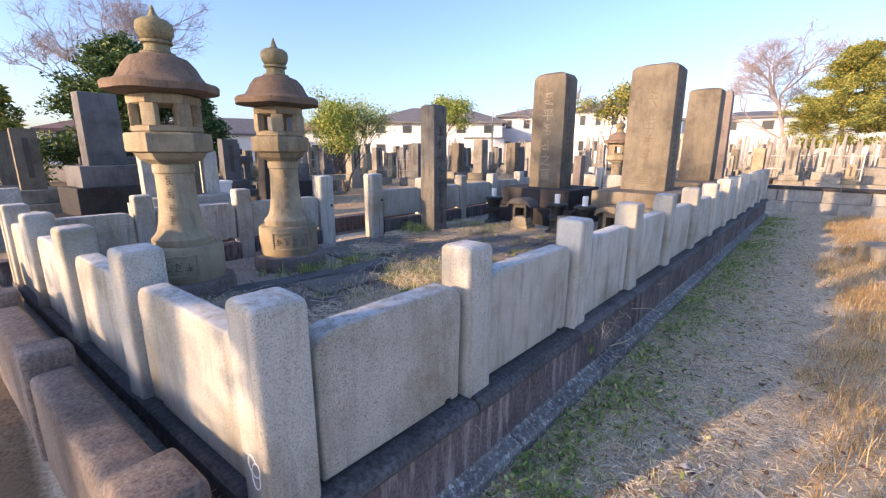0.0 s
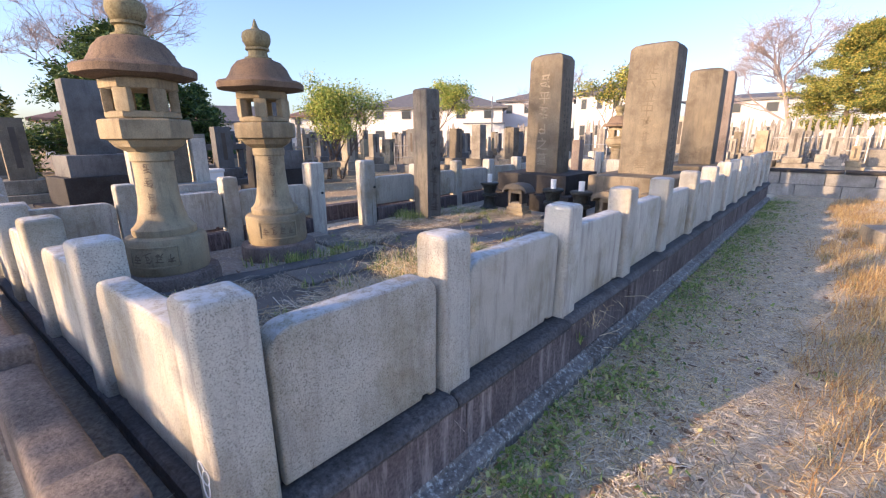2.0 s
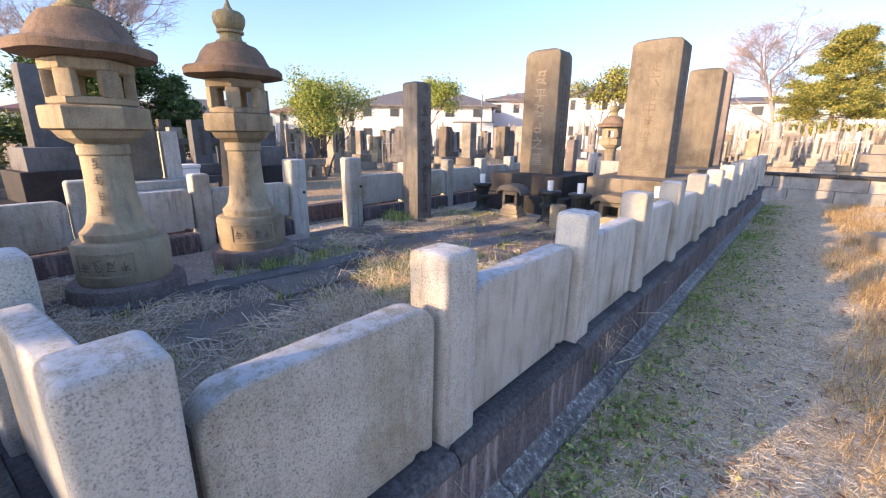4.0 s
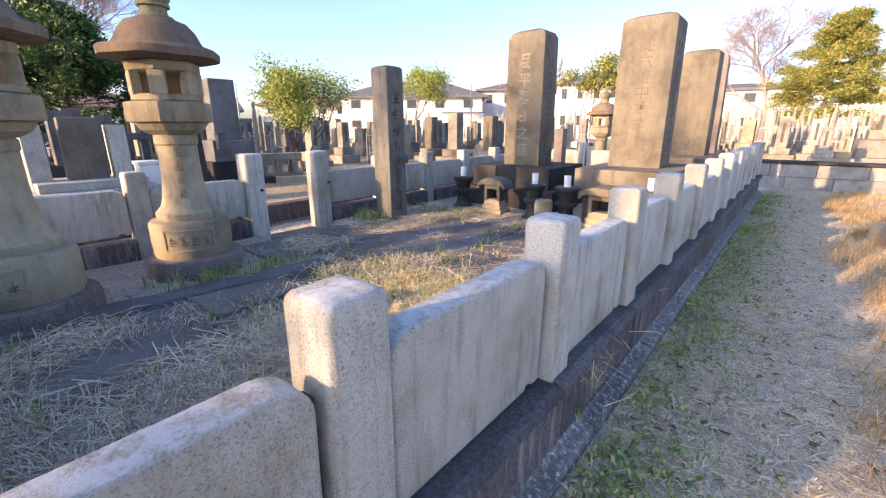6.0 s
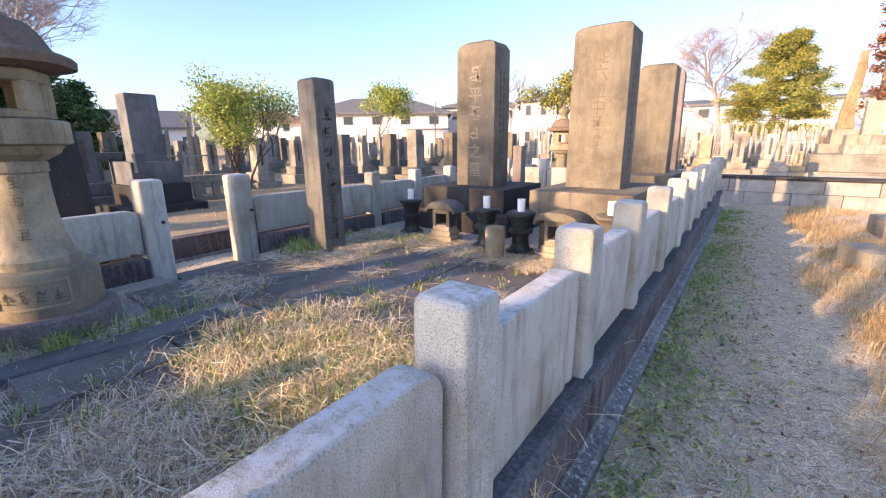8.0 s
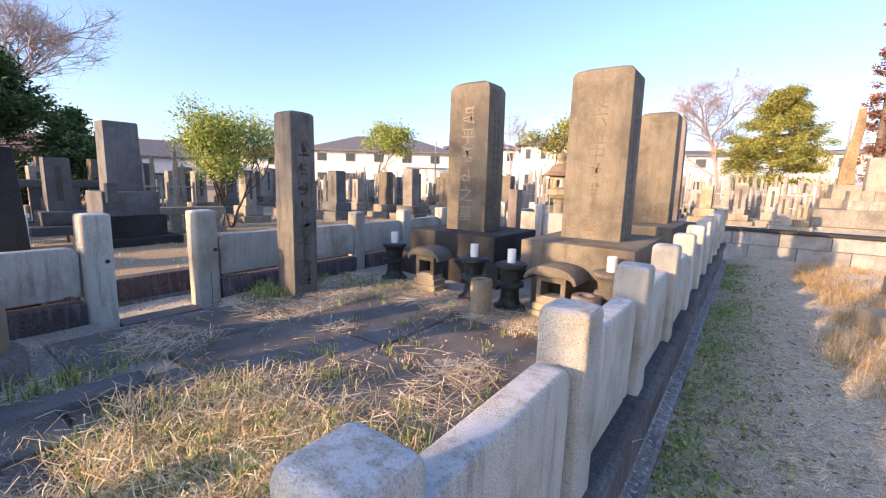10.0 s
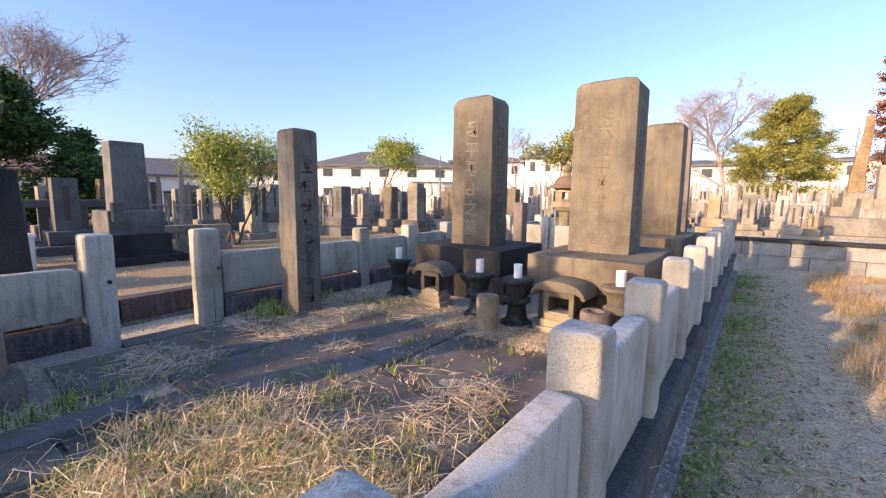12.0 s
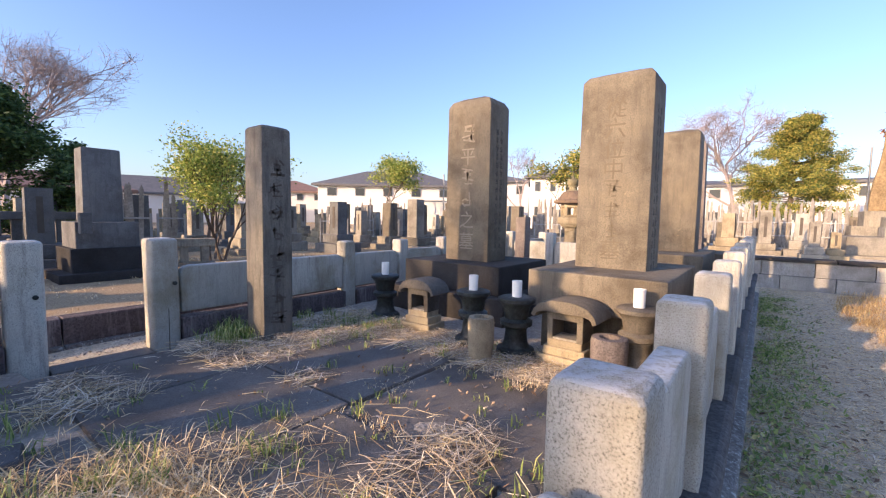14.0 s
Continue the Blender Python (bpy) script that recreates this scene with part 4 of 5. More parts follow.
def edge(r):
    return 0.12 + abs(r.gauss(0, 0.21)), r.uniform(-1.0, 11.5)


tufts("green_weeds", "low green weeds along the foot of the fence", GRASS, rng, [(*edge(rng), rng.uniform(0.25, 0.85)) for _ in range(560)], 14, 0.07, 0.07, 1.3, 0.006, path_floor)
tufts("dry_grass", "short trodden dry grass on the path", STRAW, rng, [(rng.uniform(0.12, 1.6), rng.uniform(-1.4, 12.2), rng.uniform(0.3, 0.8)) for _ in range(2400)], 15, 0.12, 0.03, 2.6, 0.004, path_floor)
litter("straw_litter", "dry stalks and blades strewn over the path", STRAW, rng, 26000, lambda r: (abs(r.gauss(0, 0.85)) + 0.11, -1.5 + 13.8 * r.random() ** 1.6), path_floor, 0.09, 0.0038, 0.014)
litter("leaf_litter", "fallen brown and pale leaves on the path", DEADLEAF, rng, 1700, lambda r: (abs(r.gauss(0.25, 0.45)) + 0.1, -1.2 + 12 * r.random() ** 1.6), path_floor, 0.05, 0.024, 0.015)
litter("straw_litter", "short pale dead blades trodden into the path", DEADSTRAW, rng, 42000, lambda r: (abs(r.gauss(0.15, 0.75)) + 0.11, -1.5 + 13.8 * r.random() ** 1.7), path_floor, 0.08, 0.0042, 0.014)
litter("leaf_litter", "fallen brown leaves in the grave plot", DEADLEAF, rng, 1300, lambda r: (r.uniform(-3.3, -0.2), r.uniform(0.1, 5.0)), in_floor, 0.032, 0.011, 0.03)


def ivy_spot(r):
    """The creeping leaves keep to patches."""
    while True:
        x, y = 0.11 + abs(r.gauss(0, 0.24)), r.uniform(-1.0, 11.0)
        if noise.noise(Vector((x * 3.1, y * 2.3, 9))) > r.uniform(-0.35, 0.25):
            return x, y


litter("ground_ivy", "small green leaves creeping along the foot of the fence", GRASS, rng, 4200, ivy_spot, lambda x, y: path_floor(x, y) + 0.014, 0.027, 0.014, 0.035)


def right_spot(r):
    y = r.uniform(-1.5, 12.2)
    return 1.12 + 0.12 * math.sin(y * 1.7) + abs(r.gauss(0, 0.75)), y


tufts("dry_grass", "tall orange dry grass beside the path", ORANGE, rng, [(*right_spot(rng), rng.uniform(0.4, 1.15)) for _ in range(1300)], 20, 0.11, 0.17, 1.3, 0.0035, path_floor)
tufts("green_weeds", "green weeds in the dry grass beside the path", GRASS, rng, [(*right_spot(rng), rng.uniform(0.3, 0.7)) for _ in range(220)], 12, 0.08, 0.09, 1.0, 0.006, path_floor)
tufts("dry_grass", "dry grass across the lane", STRAW, rng, [(rng.uniform(-9, -4.6), rng.uniform(-1, 8), rng.uniform(0.4, 0.8)) for _ in range(700)], 10, 0.14, 0.07, 1.5, 0.006, path_floor)
tufts("dry_grass", "dry grass on the far grave field", STRAW, rng, [(rng.uniform(-12, -4.0), rng.uniform(7.5, 14), rng.uniform(0.4, 0.9)) for _ in range(700)], 10, 0.16, 0.08, 1.4, 0.008, path_floor)


# ---- graves round about ----
def gravestone(m, mat, base, w, h, label, head=0.02, group="gravestones in the field"):
    t = thing("gravestone", label, "gravestone", m, group)
    part("lower_base", box(-w * 1.5, w * 1.5, -w * 1.5, w * 1.5, -0.25, 0.16, 0.012, seg=1), base, t)
    part("upper_base", box(-w * 1.0, w * 1.0, -w * 1.0, w * 1.0, 0.16, 0.38, 0.012, seg=1), base, t)
    bm = box(-w * 0.58, w * 0.58, -w * 0.55, w * 0.55, 0.38, 0.38 + h, 0.0, taper=0.97)
    if head:
        top = [f for f in bm.faces if f.normal.z > 0.9]
        bmesh.ops.inset_region(bm, faces=top, thickness=w * 0.16)
        for v in {v for f in top for v in f.verts}:
            v.co.z += head
    bmesh.ops.recalc_face_normals(bm, faces=bm.faces)
    part("shaft", bm, mat, t)
    part("inscription", box(-w * 0.14, w * 0.14, -w * 0.56, -w * 0.50, 0.38 + h * 0.2, 0.38 + h * 0.85), INK, t)
    return t


GRAVES = []
for k, (mat, base, w, h, head, lab) in enumerate(((PALE, PALE, 0.22, 0.72, 0.03, "pale grey granite gravestone on two plinths"), (BLUEGREY, BLUEGREY, 0.28, 0.85, 0.0, "dark blue-grey gravestone on two plinths"),
                                                  (WHITESTONE, PALE, 0.21, 0.66, 0.02, "white granite gravestone on pale plinths"), (GREYBROWN, CONCRETE, 0.27, 0.95, 0.05, "weathered brown gravestone on concrete plinths"),
                                                  (PALE, CONCRETE, 0.30, 1.05, 0.06, "tall pale gravestone with pyramid head"), (TAN, TAN, 0.24, 0.60, 0.03, "small tan gravestone on two plinths"))):
    GRAVES.append((mat, base, w, h, head, lab))
rng = random.Random(77)
made = {}


def put_grave(k, x, y, z, turn, size=1.0):
    if k not in made:
        mat, base, w, h, head, lab = GRAVES[k]
        made[k] = gravestone(pose(x, y, z, 0, 0, turn), mat, base, w, h, lab, head)
    else:
        copy_thing(made[k], pose(x, y, z, 0, 0, turn) @ Matrix.Scale(size, 4))


for row in range(10):                     # terrace behind the retaining wall
    y = 15.0 + row * 1.25
    x = -3.2 + rng.uniform(0, 0.6)
    while x < 9 + row * 0.5:
        if not (0.4 < x < 5.6 and 13.5 < y < 19.3) and rng.random() < 0.8:
            put_grave(rng.choice((0, 2, 3, 4, 0, 3, 5, 1)), x, y + rng.uniform(-0.2, 0.2), 0.5, rng.choice((0, 0, 90, -90)) + rng.uniform(-4, 4), rng.uniform(0.55, 0.78))
        x += rng.uniform(0.6, 1.1)
for row in range(10):                     # grave field behind the plots
    y = 11.0 + row * 1.6
    x = -5.2 - row * 0.5 + rng.uniform(-0.5, 0.5)
    while x > -17 - row * 0.6:
        if rng.random() < 0.72:
            put_grave(rng.choice((0, 1, 3, 0, 4, 5, 2)), x, y + rng.uniform(-0.3, 0.3), 0.30, rng.choice((0, 0, 90, -90)) + rng.uniform(-5, 5))
        x -= rng.uniform(0.9, 1.7)
for row in range(6):                      # graves across the lane
    x = -8.8 - row * 1.5
    y = -2.5 + rng.uniform(0, 0.8)
    while y < 9.5 + row * 0.6:
        if rng.random() < 0.7:
            put_grave(rng.choice((1, 1, 3, 0, 1, 5)), x + rng.uniform(-0.3, 0.3), y, 0.38, rng.choice((90, 90, 0)) + rng.uniform(-5, 5))
        y += rng.uniform(0.95, 1.7)


def stake_rack(m, n, h, rng, label):
    """A rack of tall wooden memorial stakes, notched at the head, held by two rails."""
    t = thing("memorial_stakes", label, "memorial stakes", m, "racks of wooden memorial stakes")
    wid = n * 0.085
    for k in range(n):
        hh = h * rng.uniform(0.78, 1.05)
        pts = [(-0.035, 0), (0.035, 0), (0.037, hh * 0.86), (0.026, hh * 0.875), (0.036, hh * 0.89), (0.026, hh * 0.91), (0.035, hh * 0.93), (0, hh), (-0.035, hh * 0.93), (-0.026, hh * 0.91), (-0.036, hh * 0.89), (-0.026, hh * 0.875), (-0.037, hh * 0.86)]
        ob = part("stake", extrude_outline(pts, 0.014, 0, axis="y"), SOTOBA, t)
        ob.matrix_basis = pose(-wid / 2 + 0.085 * k, rng.uniform(-0.03, 0.03), 0, rng.uniform(-2, 2), rng.gauss(0, 1.8), 0)
    for z in (0.35, 0.75):
        part("rail", box(-wid / 2 - 0.1, wid / 2 + 0.1, -0.05, -0.03, z, z + 0.03, 0.004), METAL, t)
    for s in (-1, 1):
        part("support", box(s * (wid / 2 + 0.08) - 0.02, s * (wid / 2 + 0.08) + 0.02, -0.05, -0.01, -0.1, 0.85, 0.004), METAL, t)
    return t


rng = random.Random(9)
for x, y, z, turn, n, h in ((-8.62, 4.62, 0.40, 72, 4, 1.5), (-8.45, 5.15, 0.40, 72, 3, 1.5), (-10.5, 10.4, 0.30, 40, 8, 1.45), (-9.3, 11.6, 0.3, 35, 5, 1.5), (-1.6, 17.6, 0.5, 5, 9, 1.4), (-0.3, 16.8, 0.5, 0, 8, 1.45),
                             (1.2, 18.2, 0.5, -5, 9, 1.45), (4.6, 17.6, 0.5, -12, 5, 1.2), (6.4, 19.4, 0.5, -12, 8, 1.45), (-5.6, 15.2, 0.3, 20, 8, 1.6), (-2.6, 17.5, 0.5, 8, 10, 1.45), (7.0, 16.0, 0.5, -20, 6, 1.3), (-12.6, 13.5, 0.3, 40, 7, 1.6), (0.4, 18.6, 0.5, 0, 8, 1.4), (-3.0, 18.6, 0.5, 8, 9, 1.4), (2.2, 20.0, 0.5, -5, 9, 1.45), (4.4, 20.4, 0.5, -8, 9, 1.45), (7.4, 18.2, 0.5, -15, 9, 1.45), (-0.9, 19.6, 0.5, 3, 9, 1.45), (-7.6, 13.2, 0.3, 25, 6, 1.5), (-13.8, 16.8, 0.3, 40, 7, 1.6)):
    stake_rack(pose(x, y, z, 0, 0, turn), n, h, rng, "rack of tall grey wooden memorial stakes tied to metal rails")

# the large dark grave across the lane, and its neighbours
big = thing("grave_monument", "tall blue-grey grave monument on three dark plinths", "gravestone")
smooth(part("shaft", box(-7.18, -6.84, 3.55, 3.99, 1.13, 2.10, 0.03, taper=0.96), BLUEGREY, big))
for a, z0, z1 in ((0.34, 0.80, 1.14), (0.40, 0.50, 0.81), (0.55, 0.30, 0.51)):
    part("plinth", box(-7.01 - a, -7.01 + a, 3.77 - a, 3.77 + a, z0, z1, 0.012), DARKSTONE if z1 < 0.9 else BLUEGREY, big)
part("incense_stone", box(-6.62, -6.5, 3.45, 3.57, 1.0, 1.26, 0.01), BLUEGREY, big)
dark = thing("grave_monument", "leaning dark grave slab on stepped blue-grey plinths", "gravestone", pose(-7.25, 1.02, 0, 0, 0, 8))
smooth(part("slab", box(-0.14, 0.14, -0.25, 0.25, 1.15, 2.20, 0.02, taper=0.95), BLUEGREY, dark))
for a, z0, z1 in ((0.42, 0.85, 1.16), (0.52, 0.45, 0.86), (0.7, 0.30, 0.46)):
    part("plinth", box(-a * 0.8, a * 0.8, -a, a, z0, z1, 0.012), BLUEGREY if z1 > 0.9 else DARKSTONE, dark)
white = thing("grave_enclosure", "white granite grave base with posts round a dark upright slab", "grave enclosure", pose(-5.75, 1.62, 0.38))
part("base", box(-0.45, 0.45, -0.62, 0.62, -0.1, 0.30, 0.012), WHITESTONE, white)
part("step", box(-0.35, 0.35, -0.5, 0.5, 0.30, 0.40, 0.012), WHITESTONE, white)
smooth(part("slab", box(-0.07, 0.07, -0.19, 0.19, 0.40, 1.08, 0.02, taper=0.95), GREYBROWN, white))
for y in (-0.42, 0.33):
    part("post", box(-0.1, 0.1, y - 0.09, y + 0.09, 0.30, 1.0, 0.012), WHITESTONE, white)
near = thing("grave_slab", "tapering dark brown natural stone standing behind the fence", "gravestone", pose(-4.02, 2.07, LANE_Z, 0, 0, 4))
bm = box(-0.10, 0.10, -0.19, 0.19, -0.05, 1.40, 0.03, taper=0.72)
bmesh.ops.subdivide_edges(bm, edges=bm.edges[:], cuts=2, use_grid_fill=True)
smooth(part("slab", roughen(bm, 0.02, 3.0), DARKSTONE, near))
blue = thing("grave_enclosure", "pale blue-white granite grave kerb with upright tablet", "grave enclosure", pose(-5.7, -0.35, 0.38))
part("base", box(-0.5, 0.5, -0.6, 0.45, -0.1, 0.28, 0.012), WHITESTONE, blue)
part("tablet", box(-0.08, 0.08, -0.45, 0.30, 0.28, 0.60, 0.015), WHITESTONE, blue)


bin_ = thing("plastic_container", "white plastic container with lid standing on the plot across the lane", "container", pose(-7.19, 2.62, 0.38))
smooth(part("body", box(-0.13, 0.13, -0.13, 0.13, -0.02, 0.42, 0.02, taper=1.08), WHITEPLASTIC, bin_))
smooth(part("lid", box(-0.155, 0.155, -0.155, 0.155, 0.42, 0.475, 0.015), WHITEPLASTIC, bin_))


def balustrade(m, length, n, mat, label, h=0.6):
    t = thing("stone_balustrade", label, "balustrade", m)
    part("top_rail", box(0, length, -0.09, 0.09, h - 0.13, h, 0.012), mat, t)
    part("bottom_rail", box(0, length, -0.1, 0.1, -0.1, 0.16, 0.012), mat, t)
    for k in range(n):
        x = length * (k + 0.5) / n
        part("baluster", box(x - 0.06, x + 0.06, -0.06, 0.06, 0.15, h - 0.12, 0.012), mat, t)
    return t


balustrade(pose(-9.4, 1.0, 0.4, 0, 0, 90), 3.2, 12, BLUEGREY, "dark stone balustrade round a distant grave", 0.85)
balustrade(pose(-7.75, 3.95, 0.3, 0, 0, 74), 1.5, 5, CONCRETE, "low weathered stone balustrade with square gaps", 0.55)
balustrade(pose(-11.5, -3.0, 0.4, 0, 0, 88), 3.5, 12, BLUEGREY, "dark stone balustrade behind the graves", 0.8)
cross_fence = thing("stone_fence", "low granite fence between the grave plots", "fence")
for k in range(4):
    share("post", BPOST, pose(-3.55 + 0.78 * k, 8.95, 0.05), cross_fence)
    if k < 3:
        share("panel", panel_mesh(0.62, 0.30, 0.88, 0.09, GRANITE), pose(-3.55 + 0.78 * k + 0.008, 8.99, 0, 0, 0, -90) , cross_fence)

far_lantern = copy_thing(lanA, pose(-2.85, 10.0, -0.10) @ Matrix.Scale(0.93, 4))

# tall natural stone and stepped monument on the terrace
tall = thing("natural_stone_monument", "tall tapering ochre natural stone slab on grey plinth", "monument", pose(2.52, 18.5, 0.5))
bm = box(-0.19, 0.19, -0.1, 0.1, 1.1, 3.25, 0.03, taper=0.45)
bmesh.ops.subdivide_edges(bm, edges=bm.edges[:], cuts=4, use_grid_fill=True)
for v in bm.verts:
    v.co.x += 0.05 * max(0.0, v.co.z - 1.6)
smooth(part("slab", roughen(bm, 0.06, 1.6), OCHRE, tall))
for a, z0, z1 in ((0.32, 0.7, 1.12), (0.55, 0.3, 0.71), (0.8, -0.1, 0.31)):
    part("plinth", box(-a, a, -0.5, 0.5, z0, z1, 0.012), CONCRETE, tall)
step = thing("grave_monument", "pale grave monument with carved front on broad stone steps", "gravestone", pose(2.71, 16.0, 0.5))
part("shaft", box(-0.18, 0.18, -0.18, 0.18, 0.94, 1.74, 0.02), PALE, step)
ob = part("inscription", strokes(random.Random(5), 0.11, 5, 1, 0.2, 0.12), INK, step)
ob.matrix_basis = pose(-0.055, -0.182, 1.0, 90, 0, 0)
for k in range(4):
    part("plinth_block", box(-0.45 + 0.225 * k, -0.23 + 0.225 * k, -0.3, 0.3, 0.70, 0.945, 0.012), CONCRETE, step)
part("plinth", box(-0.47, 0.9, -0.45, 0.4, 0.48, 0.705, 0.015), PALE, step)
part("plinth", box(-1.1, 2.4, -0.6, 0.5, 0.06, 0.485, 0.02), PALE, step)
part("foot_slab", box(-1.3, 2.6, -0.9, 0.6, -0.05, 0.065, 0.015), CONCRETE, step)
put_grave(2, 0.77, 15.0, 0.5, 0, 0.95)
put_grave(0, 0.95, 14.0, 0.5, 2, 0.72)
put_grave(5, 1.32, 14.3, 0.5, 0, 0.6)
put_grave(4, 0.1, 15.3, 0.5, 4, 0.75)
for x, y, s, turn in ((1.62, 7.35, 1.0, 20), (1.95, 6.55, 0.8, -10), (2.2, 9.6, 1.2, 5)):
    r = thing("kerb_stone", "loose weathered kerb stone lying in dry grass", "stone", pose(x, y, 0, 0, 0, turn))
    bm = box(-0.16 * s, 0.16 * s, -0.3 * s, 0.3 * s, -0.08, 0.22 * s, 0.03)
    smooth(part("stone", roughen(bm, 0.02, 4), CONCRETE, r))


# ---- trees ----
def limb(verts, faces, a, b, ra, rb, n=5):
    d = (b - a).normalized()
    u = d.orthogonal().normalized()
    w = d.cross(u)
    k = len(verts)
    for p, r in ((a, ra), (b, rb)):
        for i in range(n):
            t = 2 * math.pi * i / n
            verts.append(tuple(p + (u * math.cos(t) + w * math.sin(t)) * r))
    for i in range(n):
        faces.append((k + i, k + (i + 1) % n, k + n + (i + 1) % n, k + n + i))


def grow(rng, verts, faces, tips, p, d, length, r, depth, spread, up, thin=0.002, forks=(2, 2, 3), boughs=None):
    """A limb that forks on and on, thinner each time."""
    q = p
    if boughs and depth < boughs[2]:
        verts, faces = boughs[0], boughs[1]
    for s in range(3):
        d = (d + Vector((rng.gauss(0, 0.10), rng.gauss(0, 0.10), rng.gauss(0, 0.06) + up * 0.08))).normalized()
        nq = q + d * length / 3
        limb(verts, faces, q, nq, max(thin, r * (1 - 0.12 * s)), max(thin, r * (1 - 0.12 * (s + 1))), 5 if r > 0.02 else 3)
        q = nq
        if depth > 0 and s == 1 and rng.random() < 0.6:
            e = (d + Vector((rng.gauss(0, spread), rng.gauss(0, spread), rng.gauss(0, spread * 0.6)))).normalized()
            grow(rng, verts, faces, tips, q, e, length * 0.7, r * 0.5, depth - 1, spread, up, thin, forks, boughs)
    if depth == 0:
        tips.append(q)
        return
    for _ in range(rng.choice(forks)):
        e = (d + Vector((rng.gauss(0, spread), rng.gauss(0, spread), rng.gauss(0, spread * 0.5) + up * 0.1))).normalized()
        grow(rng, verts, faces, tips, q, e, length * rng.uniform(0.62, 0.85), r * 0.64, depth - 1, spread, up, thin, forks, boughs)


def mesh_part(name, verts, faces, mat, parent):
    me = bpy.data.meshes.new(name)
    me.from_pydata(verts, [], faces)
    me.materials.append(mat)
    ob = new(name, me)
    ob.parent = parent
    return ob


def leaves(rng, centres, n, size, spread, flat=0.7, wide=0.26):
    verts, faces = [], []
    for _ in range(n):
        c = rng.choice(centres)
        p = c + Vector((rng.gauss(0, spread), rng.gauss(0, spread), rng.gauss(0, spread * flat)))
        u = Vector((rng.gauss(0, 1), rng.gauss(0, 1), rng.gauss(0, 0.6))).normalized()
        w = u.cross(Vector((rng.gauss(0, 1), rng.gauss(0, 1), rng.gauss(0, 1)))).normalized()
        s = size * rng.uniform(0.6, 1.3)
        k = len(verts)
        verts += [tuple(p), tuple(p + u * s * 0.5 + w * s * wide), tuple(p + u * s), tuple(p + u * s * 0.5 - w * s * wide)]
        faces.append((k, k + 1, k + 2, k + 3))
    return verts, faces


def tree(m, seed, height, r, depth, spread, up, label, leaf=None, n=0, size=0.08, puff=0.25, stems=1, first=0.38, name="tree", twig=BARK, thin=0.002, forks=(2, 2, 3), spray=0, straight=0.0):
    rng = random.Random(seed)
    t = thing(name, label, "tree" if name == "tree" else name, m)
    verts, faces, tips, boughs = [], [], [], ([], [], depth)
    for s in range(stems):
        d = Vector((rng.gauss(0, 0.12 * stems), rng.gauss(0, 0.12 * stems), 1)).normalized()
        foot = Vector((rng.gauss(0, 0.04 * (stems - 1)), rng.gauss(0, 0.04 * (stems - 1)), -0.1))
        if straight:                               # a clear upright stem below the crown
            limb(verts, faces, foot, foot + Vector((0, 0, straight)), r * 1.15, r, 10)
            foot = foot + Vector((0, 0, straight - 0.03))
        grow(rng, verts, faces, tips, foot, d, height * first, r, depth, spread, up, thin, forks, boughs)
    if spray:                                      # hair-fine twigs fanning from every tip
        fine = ([], [])
        for q in tips:
            for _ in range(spray):
                d = Vector((rng.gauss(0, 0.8), rng.gauss(0, 0.8), rng.gauss(0.35, 0.6))).normalized()
                m1 = q + d * rng.uniform(0.2, 0.45)
                e = (d + Vector((rng.gauss(0, 0.4), rng.gauss(0, 0.4), rng.gauss(0.1, 0.3)))).normalized()
                limb(*fine, q, m1, thin * 0.9, thin * 0.7, 3)
                limb(*fine, m1, m1 + e * rng.uniform(0.2, 0.5), thin * 0.7, thin * 0.4, 3)
        mesh_part("crown", *fine, twig, t)
    mesh_part("trunk", verts, faces, twig, t)
    mesh_part("bough", boughs[0], boughs[1], twig, t)
    if leaf:
        v, f = leaves(rng, tips, n, size, puff)
        mesh_part("crown", v, f, leaf, t)
    return t


def conifer(m, seed, height, width, base, label, leaf, n, size, lean=0.0, shape=0.65):
    """A straight trunk with tiers of boughs, each carrying sprays of needles."""
    rng = random.Random(seed)
    t = thing("tree", label, "tree", m)
    verts, faces, puffs = [], [], []
    top = Vector((lean, 0, height))
    limb(verts, faces, Vector((0, 0, -0.2)), top * 0.5, height * 0.022, height * 0.014, 8)
    limb(verts, faces, top * 0.5, top, height * 0.014, height * 0.003, 6)
    k = 0
    while k < 110:
        f = base + (1 - base) * rng.random() ** 0.9
        rad = width / 2 * (1 - (f - base) / (1 - base)) ** shape * rng.uniform(0.55, 1.1) + 0.1
        a = rng.uniform(0, 6.283)
        p = top * f
        q = p + Vector((math.cos(a) * rad, math.sin(a) * rad, rng.uniform(-0.05, 0.22) * rad))
        limb(verts, faces, p, q, 0.03, 0.008, 4)
        for s in (0.45, 0.7, 0.9, 1.0):
            puffs.append(p.lerp(q, s) + Vector((0, 0, rng.uniform(-0.1, 0.2))))
        k += 1
    mesh_part("trunk", verts, faces, BARK, t)
    v, f = leaves(rng, puffs, n, size * 1.25, width * 0.030, 0.6, 0.18)
    mesh_part("crown", v, f, leaf, t)
    return t


